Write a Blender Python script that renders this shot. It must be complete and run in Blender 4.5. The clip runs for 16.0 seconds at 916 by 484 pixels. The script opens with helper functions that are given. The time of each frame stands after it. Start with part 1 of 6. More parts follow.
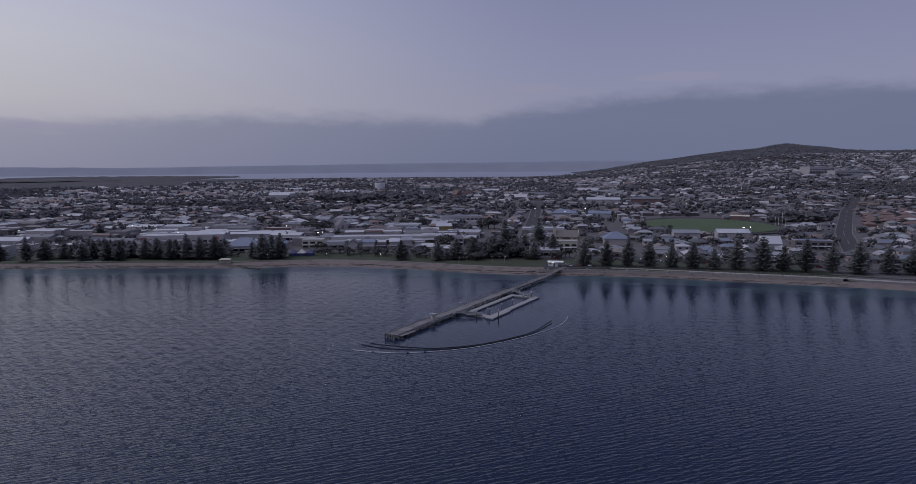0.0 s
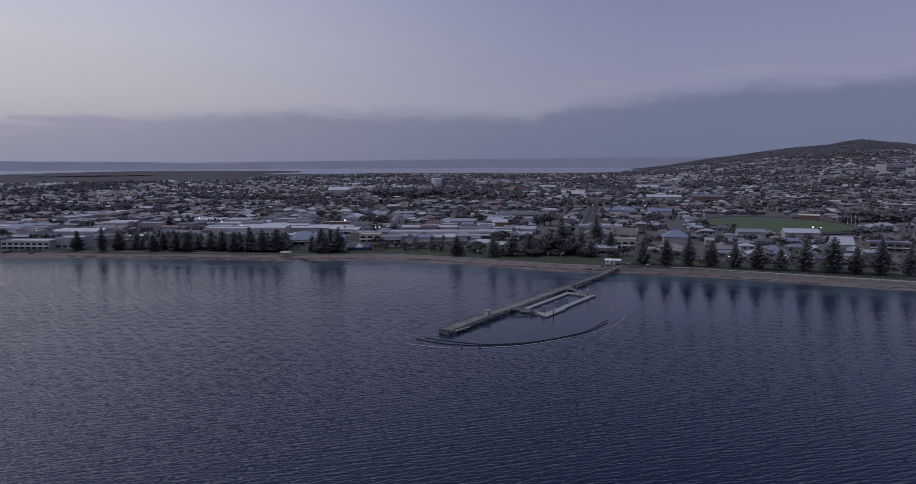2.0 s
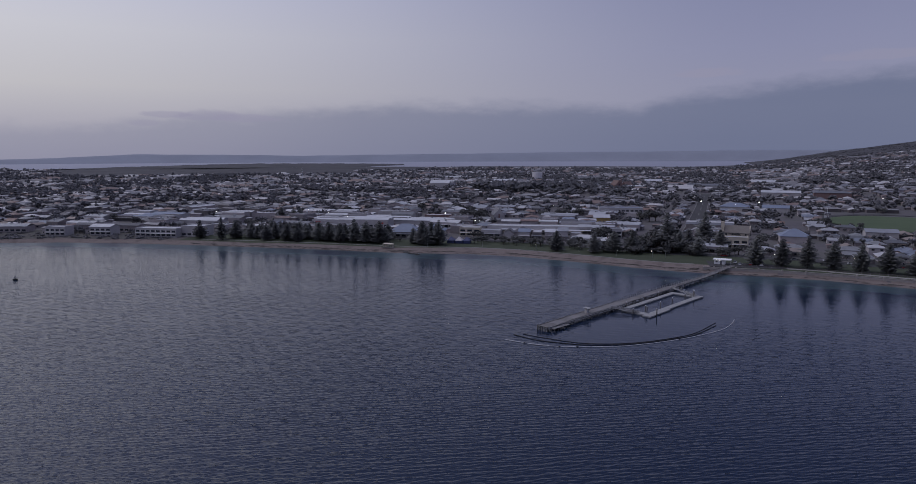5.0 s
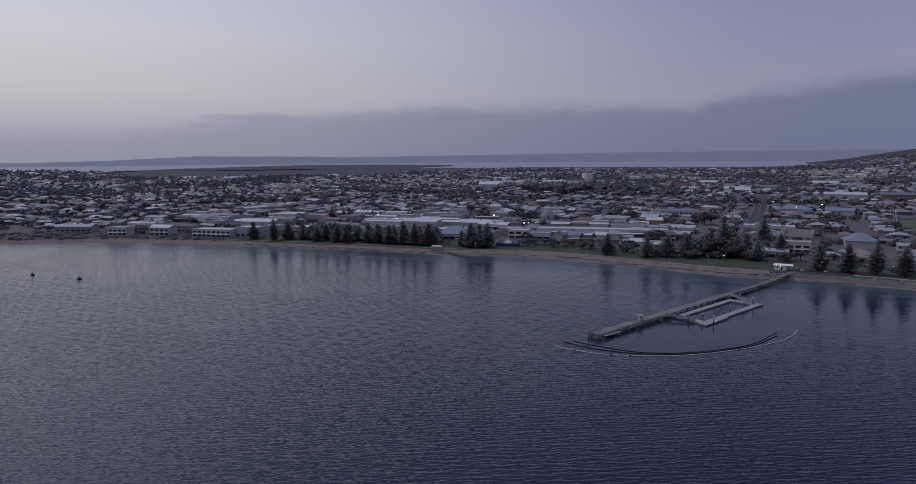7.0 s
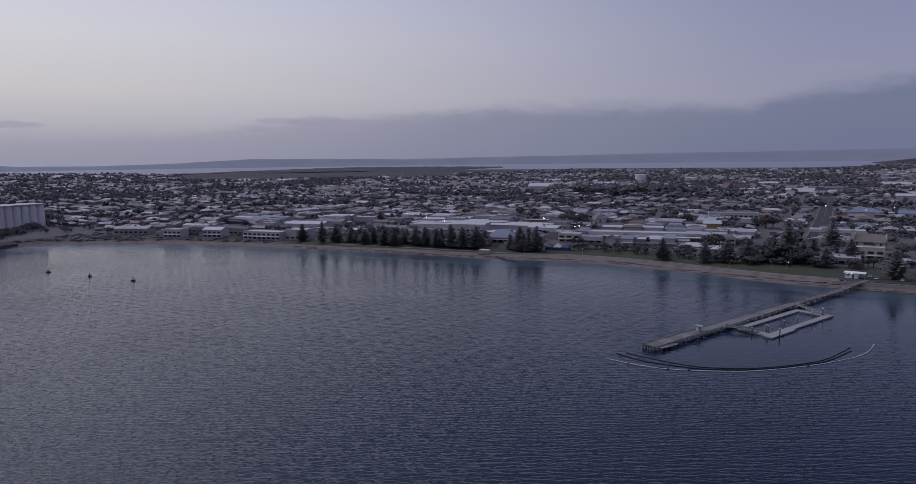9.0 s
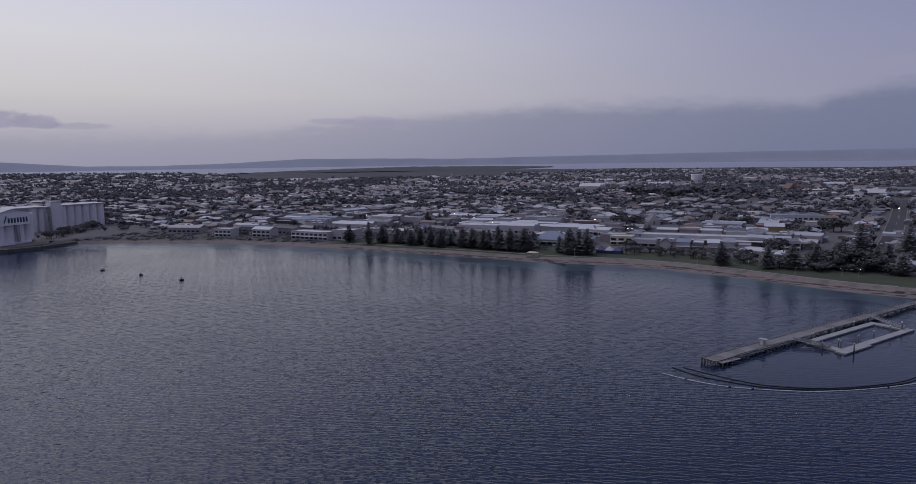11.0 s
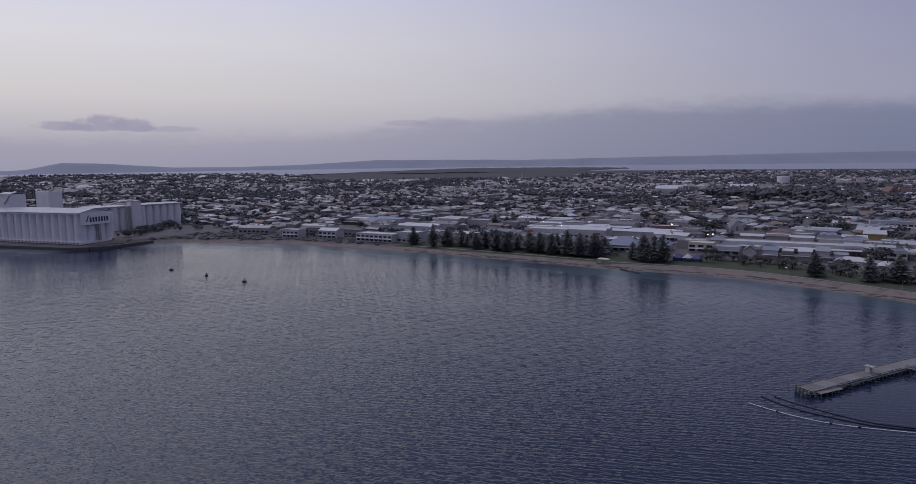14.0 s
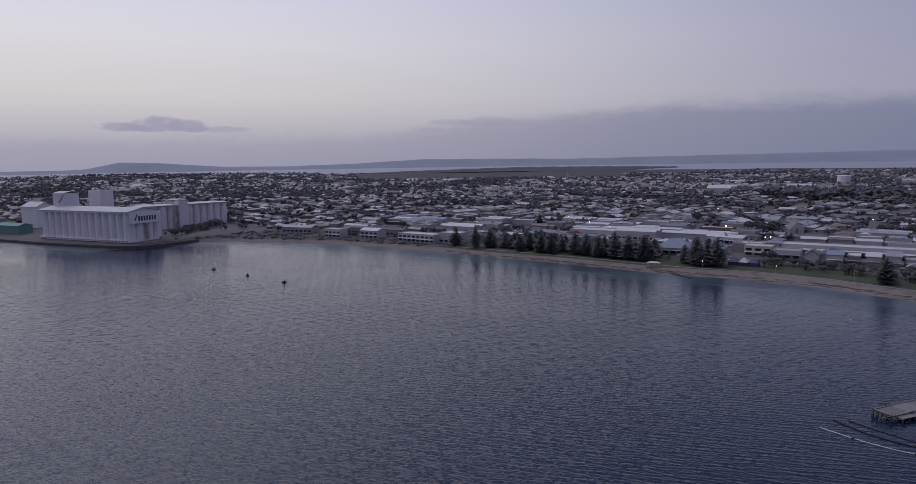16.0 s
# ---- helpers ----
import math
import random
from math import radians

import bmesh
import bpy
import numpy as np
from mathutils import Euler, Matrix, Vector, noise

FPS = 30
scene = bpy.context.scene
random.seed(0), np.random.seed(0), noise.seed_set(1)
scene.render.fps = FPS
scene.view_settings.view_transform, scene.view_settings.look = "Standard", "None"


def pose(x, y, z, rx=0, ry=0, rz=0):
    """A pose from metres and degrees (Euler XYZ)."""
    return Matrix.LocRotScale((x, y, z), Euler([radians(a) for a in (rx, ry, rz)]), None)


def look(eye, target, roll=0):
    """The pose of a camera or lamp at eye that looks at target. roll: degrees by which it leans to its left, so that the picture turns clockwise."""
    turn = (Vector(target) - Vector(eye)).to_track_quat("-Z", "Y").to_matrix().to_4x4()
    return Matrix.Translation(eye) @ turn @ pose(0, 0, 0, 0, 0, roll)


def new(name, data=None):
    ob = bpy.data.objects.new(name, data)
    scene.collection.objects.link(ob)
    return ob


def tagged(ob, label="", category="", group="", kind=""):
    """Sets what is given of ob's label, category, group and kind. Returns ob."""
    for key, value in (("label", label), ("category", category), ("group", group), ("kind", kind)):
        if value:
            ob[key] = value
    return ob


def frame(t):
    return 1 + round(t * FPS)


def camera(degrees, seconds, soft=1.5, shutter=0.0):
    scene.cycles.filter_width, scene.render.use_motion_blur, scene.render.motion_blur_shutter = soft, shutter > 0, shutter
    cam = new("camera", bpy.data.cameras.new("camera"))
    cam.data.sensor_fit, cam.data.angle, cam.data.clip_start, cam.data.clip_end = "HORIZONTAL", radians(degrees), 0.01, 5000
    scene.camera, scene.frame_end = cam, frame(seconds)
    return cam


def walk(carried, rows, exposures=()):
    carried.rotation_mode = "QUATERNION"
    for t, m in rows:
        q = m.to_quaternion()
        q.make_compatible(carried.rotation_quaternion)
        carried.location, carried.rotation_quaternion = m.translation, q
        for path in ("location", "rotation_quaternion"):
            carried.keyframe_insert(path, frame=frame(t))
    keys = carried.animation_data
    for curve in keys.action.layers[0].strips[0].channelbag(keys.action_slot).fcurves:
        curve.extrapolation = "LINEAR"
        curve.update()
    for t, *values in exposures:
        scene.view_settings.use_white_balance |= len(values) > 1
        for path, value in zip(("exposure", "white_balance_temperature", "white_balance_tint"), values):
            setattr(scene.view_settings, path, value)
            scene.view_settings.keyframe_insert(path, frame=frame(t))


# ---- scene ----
cam = camera(70.5, 16.0, soft=0.7)
PATH = [
    (0, (5.435, -17.42, 67.902), (5.385, -15.435, 67.669), -0.4),
    (0.5, (5.442, -17.531, 67.947), (5.351, -15.546, 67.712), -0.3),
    (1, (5.482, -17.399, 67.934), (5.348, -15.418, 67.696), -0.3),
    (1.5, (5.59, -17.294, 67.952), (5.413, -15.316, 67.711), -0.2),
    (2, (5.463, -17.331, 68.006), (5.242, -15.358, 67.761), -0.2),
    (2.5, (5.517, -17.53, 68.083), (5.253, -15.563, 67.835), -0.2),
    (3, (5.704, -17.708, 68.255), (5.395, -15.748, 68.003), -0.2),
    (3.5, (5.779, -17.773, 68.441), (5.428, -15.82, 68.185), -0.1),
    (4, (5.724, -17.527, 68.602), (5.323, -15.585, 68.341), -0.2),
    (4.5, (5.515, -16.915, 68.663), (5.05, -14.988, 68.399), -0.2),
    (7, (4.154, -13.184, 69.643), (3.491, -11.315, 69.381), -0.4),
    (7.5, (3.621, -11.636, 69.77), (2.925, -9.779, 69.51), -0.5),
    (8, (2.981, -9.436, 69.836), (2.248, -7.593, 69.578), -0.6),
    (8.5, (2.454, -6.936, 69.91), (1.684, -5.108, 69.653), -0.7),
    (9, (1.862, -4.334, 69.992), (1.057, -2.521, 69.736), -0.7),
    (11.5, (-1.803, 8.965, 70.345), (-2.78, 10.692, 70.09), -0.8),
    (12, (-2.471, 11.939, 70.301), (-3.482, 13.646, 70.047), -0.8),
    (12.5, (-3.278, 14.905, 70.126), (-4.32, 16.593, 69.872), -0.8),
    (13, (-4.283, 17.733, 70.069), (-5.353, 19.403, 69.817), -0.9),
    (13.5, (-5.279, 20.387, 70.062), (-6.378, 22.039, 69.812), -0.9),
    (14, (-6.453, 22.985, 70.128), (-7.582, 24.617, 69.879), -0.8),
    (14.5, (-7.907, 25.546, 70.168), (-9.064, 27.158, 69.919), -0.9),
    (15, (-9.467, 28.088, 70.17), (-10.653, 29.679, 69.921), -0.8),
    (15.5, (-11.151, 30.787, 70.22), (-12.366, 32.357, 69.971), -0.9),
    (16, (-12.351, 33.359, 70.2), (-13.59, 34.909, 69.95), -0.9),
]
EXPOSURES = [(0.0, -0.06, 6320.0, 11.0), (8.0, 0.0, 6350.0, 11.0), (16.0, 0.11, 6450.0, 12.0)]
walk(cam, [(t, look(eye, target, roll)) for t, eye, target, roll in PATH], EXPOSURES)

# ---- world: dusk sky, one weak wide sun ----
SUN_AZ, SUN_EL = -82.0, 58.0          # bearing of the after-glow, degrees from +y towards +x
world = bpy.data.worlds.new("dusk_sky")
scene.world = world
world.use_nodes = True


def wire(tree, kind, x=0, **sets):
    n = tree.nodes.new(kind)
    for k, v in sets.items():
        if k in n.inputs.keys():
            n.inputs[k].default_value = v
    return n


def calc(tree, op, a, b=None, c=None, clamp=False):
    n = tree.nodes.new("ShaderNodeMath")
    n.operation, n.use_clamp = op, clamp
    for i, v in enumerate((a, b, c)):
        if v is None:
            continue
        if isinstance(v, (int, float)):
            n.inputs[i].default_value = v
        else:
            tree.links.new(v, n.inputs[i])
    return n.outputs[0]


def blend(tree, fac, a, b, mode="MIX"):
    n = tree.nodes.new("ShaderNodeMix")
    n.data_type, n.blend_type = "RGBA", mode
    for i, v in ((0, fac), (6, a), (7, b)):
        if isinstance(v, (int, float)):
            n.inputs[i].default_value = v
        elif isinstance(v, tuple):
            n.inputs[i].default_value = (*v, 1)
        else:
            tree.links.new(v, n.inputs[i])
    return n.outputs[2]


def ramp(tree, fac, stops):
    n = tree.nodes.new("ShaderNodeValToRGB")
    el = n.color_ramp.elements
    el[0].position, el[0].color = stops[0][0], (*stops[0][1], 1)
    el[1].position, el[1].color = stops[-1][0], (*stops[-1][1], 1)
    for p, c in stops[1:-1]:
        el.new(p).color = (*c, 1)
    tree.links.new(fac, n.inputs[0])
    return n.outputs[0]


def srgb(r, g, b):
    return tuple(((v / 255 + 0.055) / 1.055) ** 2.4 if v > 10 else v / 255 / 12.92 for v in (r, g, b))


wt = world.node_tree
wt.nodes.clear()
wc = wt.nodes.new("ShaderNodeTexCoord")
wsep = wt.nodes.new("ShaderNodeSeparateXYZ")
wt.links.new(wc.outputs["Generated"], wsep.inputs[0])
el_deg = calc(wt, "MULTIPLY", calc(wt, "ARCSINE", wsep.outputs[2]), 57.2958)
az_deg = calc(wt, "MULTIPLY", calc(wt, "ARCTAN2", wsep.outputs[0], wsep.outputs[1]), 57.2958)
# clear-sky colour by height, for the glow side and for the far side
e01 = calc(wt, "DIVIDE", el_deg, 60.0, clamp=True)
glow = ramp(wt, e01, [(0.0, srgb(160, 157, 172)), (0.05, srgb(184, 180, 186)), (0.09, srgb(206, 202, 200)), (0.16, srgb(217, 215, 217)),
                      (0.24, srgb(211, 212, 229)), (0.31, srgb(204, 206, 228)), (0.42, srgb(176, 179, 204)), (0.60, srgb(150, 156, 190)), (1.0, srgb(182, 188, 222))])
cool = ramp(wt, e01, [(0.0, srgb(128, 128, 153)), (0.06, srgb(146, 146, 167)), (0.14, srgb(139, 141, 168)), (0.24, srgb(128, 132, 163)),
                      (0.30, srgb(122, 127, 159)), (0.42, srgb(92, 97, 130)), (0.60, srgb(84, 89, 124)), (1.0, srgb(176, 182, 216))])
toward = calc(wt, "COSINE", calc(wt, "DIVIDE", calc(wt, "SUBTRACT", az_deg, SUN_AZ), 57.2958))
n_side = wt.nodes.new("ShaderNodeMapRange")
n_side.interpolation_type = "SMOOTHSTEP"
wt.links.new(toward, n_side.inputs[0])
for i, v in ((1, -0.08), (2, 1.25), (3, 0.0), (4, 1.0)):
    n_side.inputs[i].default_value = v
clear = blend(wt, n_side.outputs[0], cool, glow)
# the atmosphere model tints the clear sky
nishita = wt.nodes.new("ShaderNodeTexSky")
nishita.sky_type, nishita.sun_disc = "NISHITA", False
nishita.sun_elevation, nishita.sun_rotation = radians(SUN_EL), radians(SUN_AZ)
nsk = blend(wt, 1.0, nishita.outputs[0], (0.1, 0.1, 0.1), "MULTIPLY")
clear = blend(wt, 0.015, clear, nsk)
# cloud bank over the horizon: its top by bearing, ragged by noise
wmap = wt.nodes.new("ShaderNodeMapping")
wmap.inputs["Scale"].default_value = (5.0, 5.0, 26.0)
wt.links.new(wc.outputs["Generated"], wmap.inputs[0])
wn = wire(wt, "ShaderNodeTexNoise", **{"Scale": 2.2, "Detail": 8.0, "Roughness": 0.6})
wt.links.new(wmap.outputs[0], wn.inputs["Vector"])
wn2 = wire(wt, "ShaderNodeTexNoise", **{"Scale": 0.7, "Detail": 5.0, "Roughness": 0.55})
wt.links.new(wmap.outputs[0], wn2.inputs["Vector"])
wn3 = wire(wt, "ShaderNodeTexNoise", **{"Scale": 3.4, "Detail": 6.0, "Roughness": 0.62})
wmap3 = wt.nodes.new("ShaderNodeMapping")
wmap3.inputs["Scale"].default_value = (9.0, 9.0, 20.0)
wt.links.new(wc.outputs["Generated"], wmap3.inputs[0])
wt.links.new(wmap3.outputs[0], wn3.inputs["Vector"])
a01 = calc(wt, "DIVIDE", calc(wt, "ADD", az_deg, 90.0), 150.0, clamp=True)


def grey(rows):
    return [((a + 90) / 150, (v, v, v)) for a, v in rows]


top = calc(wt, "MULTIPLY", ramp(wt, a01, grey([(-90, 0.24), (-56, 0.24), (-45, 0.26), (-36, 0.36), (-20, 0.46), (-6, 0.44), (0, 0.41), (1.5, 0.47), (9.5, 0.56), (18, 0.62), (34, 0.6), (60, 0.6)])), 10.0)
edge = calc(wt, "SUBTRACT", top, el_deg)
edge = calc(wt, "ADD", edge, calc(wt, "MULTIPLY", calc(wt, "SUBTRACT", wn.outputs[0], 0.5), 1.2))
edge = calc(wt, "ADD", edge, calc(wt, "MULTIPLY", calc(wt, "SUBTRACT", wn3.outputs[0], 0.5), 1.1))
bank = wt.nodes.new("ShaderNodeMapRange")
bank.interpolation_type = "SMOOTHSTEP"
wt.links.new(edge, bank.inputs[0])
for i, v in ((1, -0.5), (2, 1.25), (3, 0.0), (4, 1.0)):
    bank.inputs[i].default_value = v
dens = ramp(wt, a01, grey([(-90, 0.55), (-60, 0.5), (-48, 0.5), (-36, 0.58), (-24, 0.74), (0, 0.8), (60, 0.92)]))
bankf = calc(wt, "MULTIPLY", bank.outputs[0], dens)
bank_col = blend(wt, n_side.outputs[0], srgb(101, 110, 136), srgb(156, 154, 170))
bank_col = blend(wt, calc(wt, "MULTIPLY", wn2.outputs[0], 0.45), bank_col, srgb(117, 123, 147))
sky = blend(wt, bankf, clear, bank_col)


def puff(tree, base, az, el, wa, we, lift):
    """A small cloud with a flat foot and a ragged domed top at one bearing; el is its foot."""
    da = calc(tree, "DIVIDE", calc(tree, "SUBTRACT", az_deg, az), wa)
    up = calc(tree, "SUBTRACT", el_deg, el)
    de = calc(tree, "ADD", calc(tree, "DIVIDE", calc(tree, "MAXIMUM", up, 0.0), we), calc(tree, "DIVIDE", calc(tree, "MINIMUM", up, 0.0), -0.28))
    d = calc(tree, "ADD", calc(tree, "MULTIPLY", da, da), calc(tree, "MULTIPLY", de, de))
    d = calc(tree, "ADD", d, calc(tree, "MULTIPLY", calc(tree, "SUBTRACT", wn3.outputs[0], 0.5), 2.6))
    m = tree.nodes.new("ShaderNodeMapRange")
    m.interpolation_type = "SMOOTHSTEP"
    tree.links.new(d, m.inputs[0])
    for i, v in ((1, 1.15), (2, 0.25), (3, 0.0), (4, lift)):
        m.inputs[i].default_value = v
    return blend(tree, m.outputs[0], base, srgb(150, 147, 167))


for row in ((-63.3, 2.85, 2.3, 1.25, 0.8), (-61.0, 2.85, 2.0, 0.95, 0.8), (-65.4, 2.9, 2.4, 0.5, 0.7), (-58.5, 2.8, 2.8, 0.28, 0.55),
            (-36.0, 3.1, 2.6, 0.7, 0.6), (-33.0, 3.05, 3.6, 0.42, 0.55), (-39.0, 3.3, 2.2, 0.3, 0.5), (-41.0, 2.65, 1.6, 0.25, 0.4), (5.5, 6.4, 3.2, 0.55, 0.5), (17.0, 7.0, 4.0, 0.6, 0.45)):
    sky = puff(wt, sky, *row)
bg = wt.nodes.new("ShaderNodeBackground")
bg.inputs[1].default_value = 1.0
wt.links.new(sky, bg.inputs[0])
wo = wt.nodes.new("ShaderNodeOutputWorld")
wt.links.new(bg.outputs[0], wo.inputs[0])

sun = new("sun", bpy.data.lights.new("sun", "SUN"))
sun.data.energy, sun.data.angle, sun.data.color = 1.0, radians(66), (1.0, 0.95, 0.96)
sun.matrix_basis = look((0, 0, 0), (-math.sin(radians(SUN_AZ)), -math.cos(radians(SUN_AZ)), -math.tan(radians(SUN_EL))))

# ---- materials ----


def material(name, color, rough=0.8, vary=0.25, scale=0.4, fine=6.0, bump=0.0, metal=0.0, per_thing=0.0, second=None, patch=0.5, island=False, glow_strength=0.0, spec=0.3):
    """A surface with variation at two scales; per_thing tints each object by its own random value."""
    m = bpy.data.materials.new(name)
    m.use_nodes = True
    t = m.node_tree
    b = t.nodes["Principled BSDF"]
    g = t.nodes.new("ShaderNodeNewGeometry")
    big = wire(t, "ShaderNodeTexNoise", **{"Scale": scale, "Detail": 4.0, "Roughness": 0.6})
    small = wire(t, "ShaderNodeTexNoise", **{"Scale": fine, "Detail": 3.0, "Roughness": 0.65})
    for n in (big, small):
        t.links.new(g.outputs["Position"], n.inputs["Vector"])
    dark = tuple(c * (1 - vary) for c in color)
    light = tuple(min(c * (1 + vary), 1) for c in color)
    col = blend(t, calc(t, "MULTIPLY_ADD", calc(t, "SUBTRACT", big.outputs[0], 0.5), 2.2, 0.5, clamp=True), dark, light)
    if second:
        f = calc(t, "MULTIPLY_ADD", calc(t, "SUBTRACT", big.outputs[0], patch), 7.0, 0.5, clamp=True)
        col = blend(t, f, col, second)
    col = blend(t, 0.35, col, blend(t, small.outputs[0], tuple(c * 0.55 for c in color), light), "MIX")
    if per_thing:
        info = t.nodes.new("ShaderNodeObjectInfo")
        src = g.outputs["Random Per Island"] if island else info.outputs["Random"]
        h = t.nodes.new("ShaderNodeHueSaturation")
        t.links.new(col, h.inputs["Color"])
        t.links.new(calc(t, "MULTIPLY_ADD", src, 2 * per_thing, 1 - per_thing), h.inputs["Value"])
        r2 = calc(t, "FRACT", calc(t, "MULTIPLY", src, 7.31))
        t.links.new(calc(t, "MULTIPLY_ADD", r2, 0.06, 0.47), h.inputs["Hue"])
        t.links.new(calc(t, "MULTIPLY_ADD", r2, 0.7, 0.6), h.inputs["Saturation"])
        col = h.outputs[0]
    t.links.new(col, b.inputs["Base Color"])
    t.links.new(calc(t, "MULTIPLY_ADD", small.outputs[0], 0.2, rough - 0.1, clamp=True), b.inputs["Roughness"])
    b.inputs["Metallic"].default_value = metal
    b.inputs["Specular IOR Level"].default_value = spec
    if bump:
        bn = t.nodes.new("ShaderNodeBump")
        bn.inputs["Strength"].default_value, bn.inputs["Distance"].default_value = 0.6, bump
        t.links.new(small.outputs[0], bn.inputs["Height"])
        t.links.new(bn.outputs[0], b.inputs["Normal"])
    if glow_strength:
        b.inputs["Emission Color"].default_value, b.inputs["Emission Strength"].default_value = (*color, 1), glow_strength
    return m


def roof_palette(name, stops, rough, metal, island=False):
    """Roof sheet whose colour is picked by each house's own random value."""
    m = material(name, (0.3, 0.3, 0.3), rough, 0.18, 0.25, 5.0, metal=metal, spec=0.4)
    t = m.node_tree
    b = t.nodes["Principled BSDF"]
    src = b.inputs["Base Color"].links[0].from_socket
    info = t.nodes.new("ShaderNodeObjectInfo")
    geo = t.nodes.new("ShaderNodeNewGeometry")
    c = ramp(t, geo.outputs["Random Per Island"] if island else info.outputs["Random"], stops)
    t.nodes[-1].color_ramp.interpolation = "CONSTANT"
    t.links.new(blend(t, 1.0, blend(t, 1.0, c, src, "MULTIPLY"), (3.2, 3.2, 3.2), "MULTIPLY"), b.inputs["Base Color"])
    return m


M_TIMBER = material("weathered_timber", (0.19, 0.185, 0.18), 0.85, 0.3, 0.8, 9.0, 0.02)
M_DECK = material("grey_deck_boards", (0.158, 0.15, 0.152), 0.85, 0.22, 0.5, 8.0, 0.01, per_thing=0.22)
M_PILE = material("wet_dark_pile", (0.085, 0.08, 0.078), 0.6, 0.4, 0.9, 7.0, 0.03)
M_FENDER = material("bleached_timber", (0.30, 0.295, 0.29), 0.85, 0.3, 1.2, 9.0, 0.01, per_thing=0.25)
M_BOOM = material("weathered_white_plastic", (0.46, 0.46, 0.47), 0.55, 0.12, 0.8, 5.0)
M_PONTOON = material("pontoon_concrete", (0.27, 0.27, 0.275), 0.8, 0.15, 0.4, 6.0, 0.005)
M_WHITE = material("white_paint", (0.78, 0.78, 0.78), 0.55, 0.08, 0.6, 5.0)
M_BLACK = material("black_rubber", (0.02, 0.02, 0.022), 0.6, 0.3, 1.0, 8.0)
M_STEEL = material("galvanised_steel", (0.45, 0.46, 0.47), 0.45, 0.15, 1.0, 9.0, metal=0.7)
M_SAND = material("beach_sand", (0.175, 0.145, 0.135), 0.95, 0.25, 0.16, 3.0, 0.02, second=(0.10, 0.082, 0.075), patch=0.56)
M_SCRUB = material("low_scrub", (0.07, 0.067, 0.062), 0.95, 0.4, 0.06, 1.2, 0.05, second=(0.10, 0.09, 0.085), patch=0.58)
M_WRACK = material("dried_seaweed", (0.05, 0.043, 0.04), 0.95, 0.3, 0.5, 6.0, 0.02)
M_LAWN = material("mown_lawn", (0.046, 0.056, 0.034), 0.95, 0.3, 0.08, 2.5, 0.03)
M_OVAL = material("oval_turf", (0.068, 0.096, 0.050), 0.95, 0.16, 0.03, 1.5, 0.02)
M_TOWN = material("town_ground", (0.105, 0.097, 0.105), 0.95, 0.4, 0.035, 0.6, 0.0, second=(0.085, 0.084, 0.074), patch=0.54)
M_BUSH = material("far_scrub", (0.056, 0.055, 0.062), 0.98, 0.35, 0.012, 0.12)
M_HILL = material("hazy_far_hills", (0.085, 0.092, 0.105), 0.98, 0.3, 0.004, 0.05)
hb = M_HILL.node_tree.nodes["Principled BSDF"]       # a backdrop: blue-grey tint and emission stand in for miles of evening haze
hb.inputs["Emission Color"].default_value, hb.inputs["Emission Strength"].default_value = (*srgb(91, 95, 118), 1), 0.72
M_ASPHALT = material("asphalt", (0.048, 0.047, 0.05), 0.85, 0.2, 0.1, 3.0)
M_PATH = material("concrete_path", (0.29, 0.275, 0.265), 0.85, 0.12, 0.2, 4.0)
M_PATHDULL = material("worn_footpath", (0.2, 0.195, 0.19), 0.9, 0.2, 0.2, 4.0)
M_SEAWALL = material("seawall_concrete", (0.35, 0.325, 0.305), 0.85, 0.16, 0.25, 4.0, 0.01)
M_SILO = material("whitewashed_concrete", (0.72, 0.69, 0.71), 0.7, 0.1, 0.06, 1.2)
M_SILO_ROOF = material("silo_roof_sheet", (0.36, 0.36, 0.39), 0.55, 0.12, 0.1, 2.0, metal=0.2)
M_TRUNK = material("pine_bark", (0.075, 0.06, 0.05), 0.9, 0.3, 1.0, 8.0, 0.02)
M_PINE = material("pine_needles", (0.118, 0.12, 0.116), 0.9, 0.4, 0.5, 4.0, per_thing=0.25)
M_LEAF = material("tree_leaves", (0.09, 0.09, 0.088), 0.9, 0.4, 0.4, 3.0, per_thing=0.35)
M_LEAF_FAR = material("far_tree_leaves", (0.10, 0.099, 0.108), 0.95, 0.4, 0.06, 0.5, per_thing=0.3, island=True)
M_ROOF = roof_palette("roof_sheets", [(0.0, (0.30, 0.305, 0.33)), (0.22, (0.20, 0.205, 0.22)), (0.42, (0.11, 0.115, 0.13)), (0.58, (0.42, 0.42, 0.44)), (0.68, (0.17, 0.11, 0.095)), (0.80, (0.17, 0.19, 0.24)), (0.90, (0.23, 0.19, 0.17))], 0.6, 0.1)
M_ROOF_BIG = roof_palette("big_roof_sheets", [(0.0, (0.36, 0.37, 0.40)), (0.3, (0.25, 0.26, 0.29)), (0.55, (0.46, 0.46, 0.48)), (0.75, (0.13, 0.135, 0.155))], 0.55, 0.15)
M_ROOF_FAR = roof_palette("far_roofs", [(0.0, (0.20, 0.195, 0.205)), (0.22, (0.125, 0.12, 0.13)), (0.44, (0.175, 0.128, 0.118)), (0.60, (0.25, 0.245, 0.26)), (0.76, (0.145, 0.15, 0.175)), (0.87, (0.43, 0.42, 0.43))], 0.65, 0.05, True)
M_WALL = material("rendered_walls", (0.30, 0.272, 0.275), 0.85, 0.16, 0.3, 4.0, per_thing=0.55)
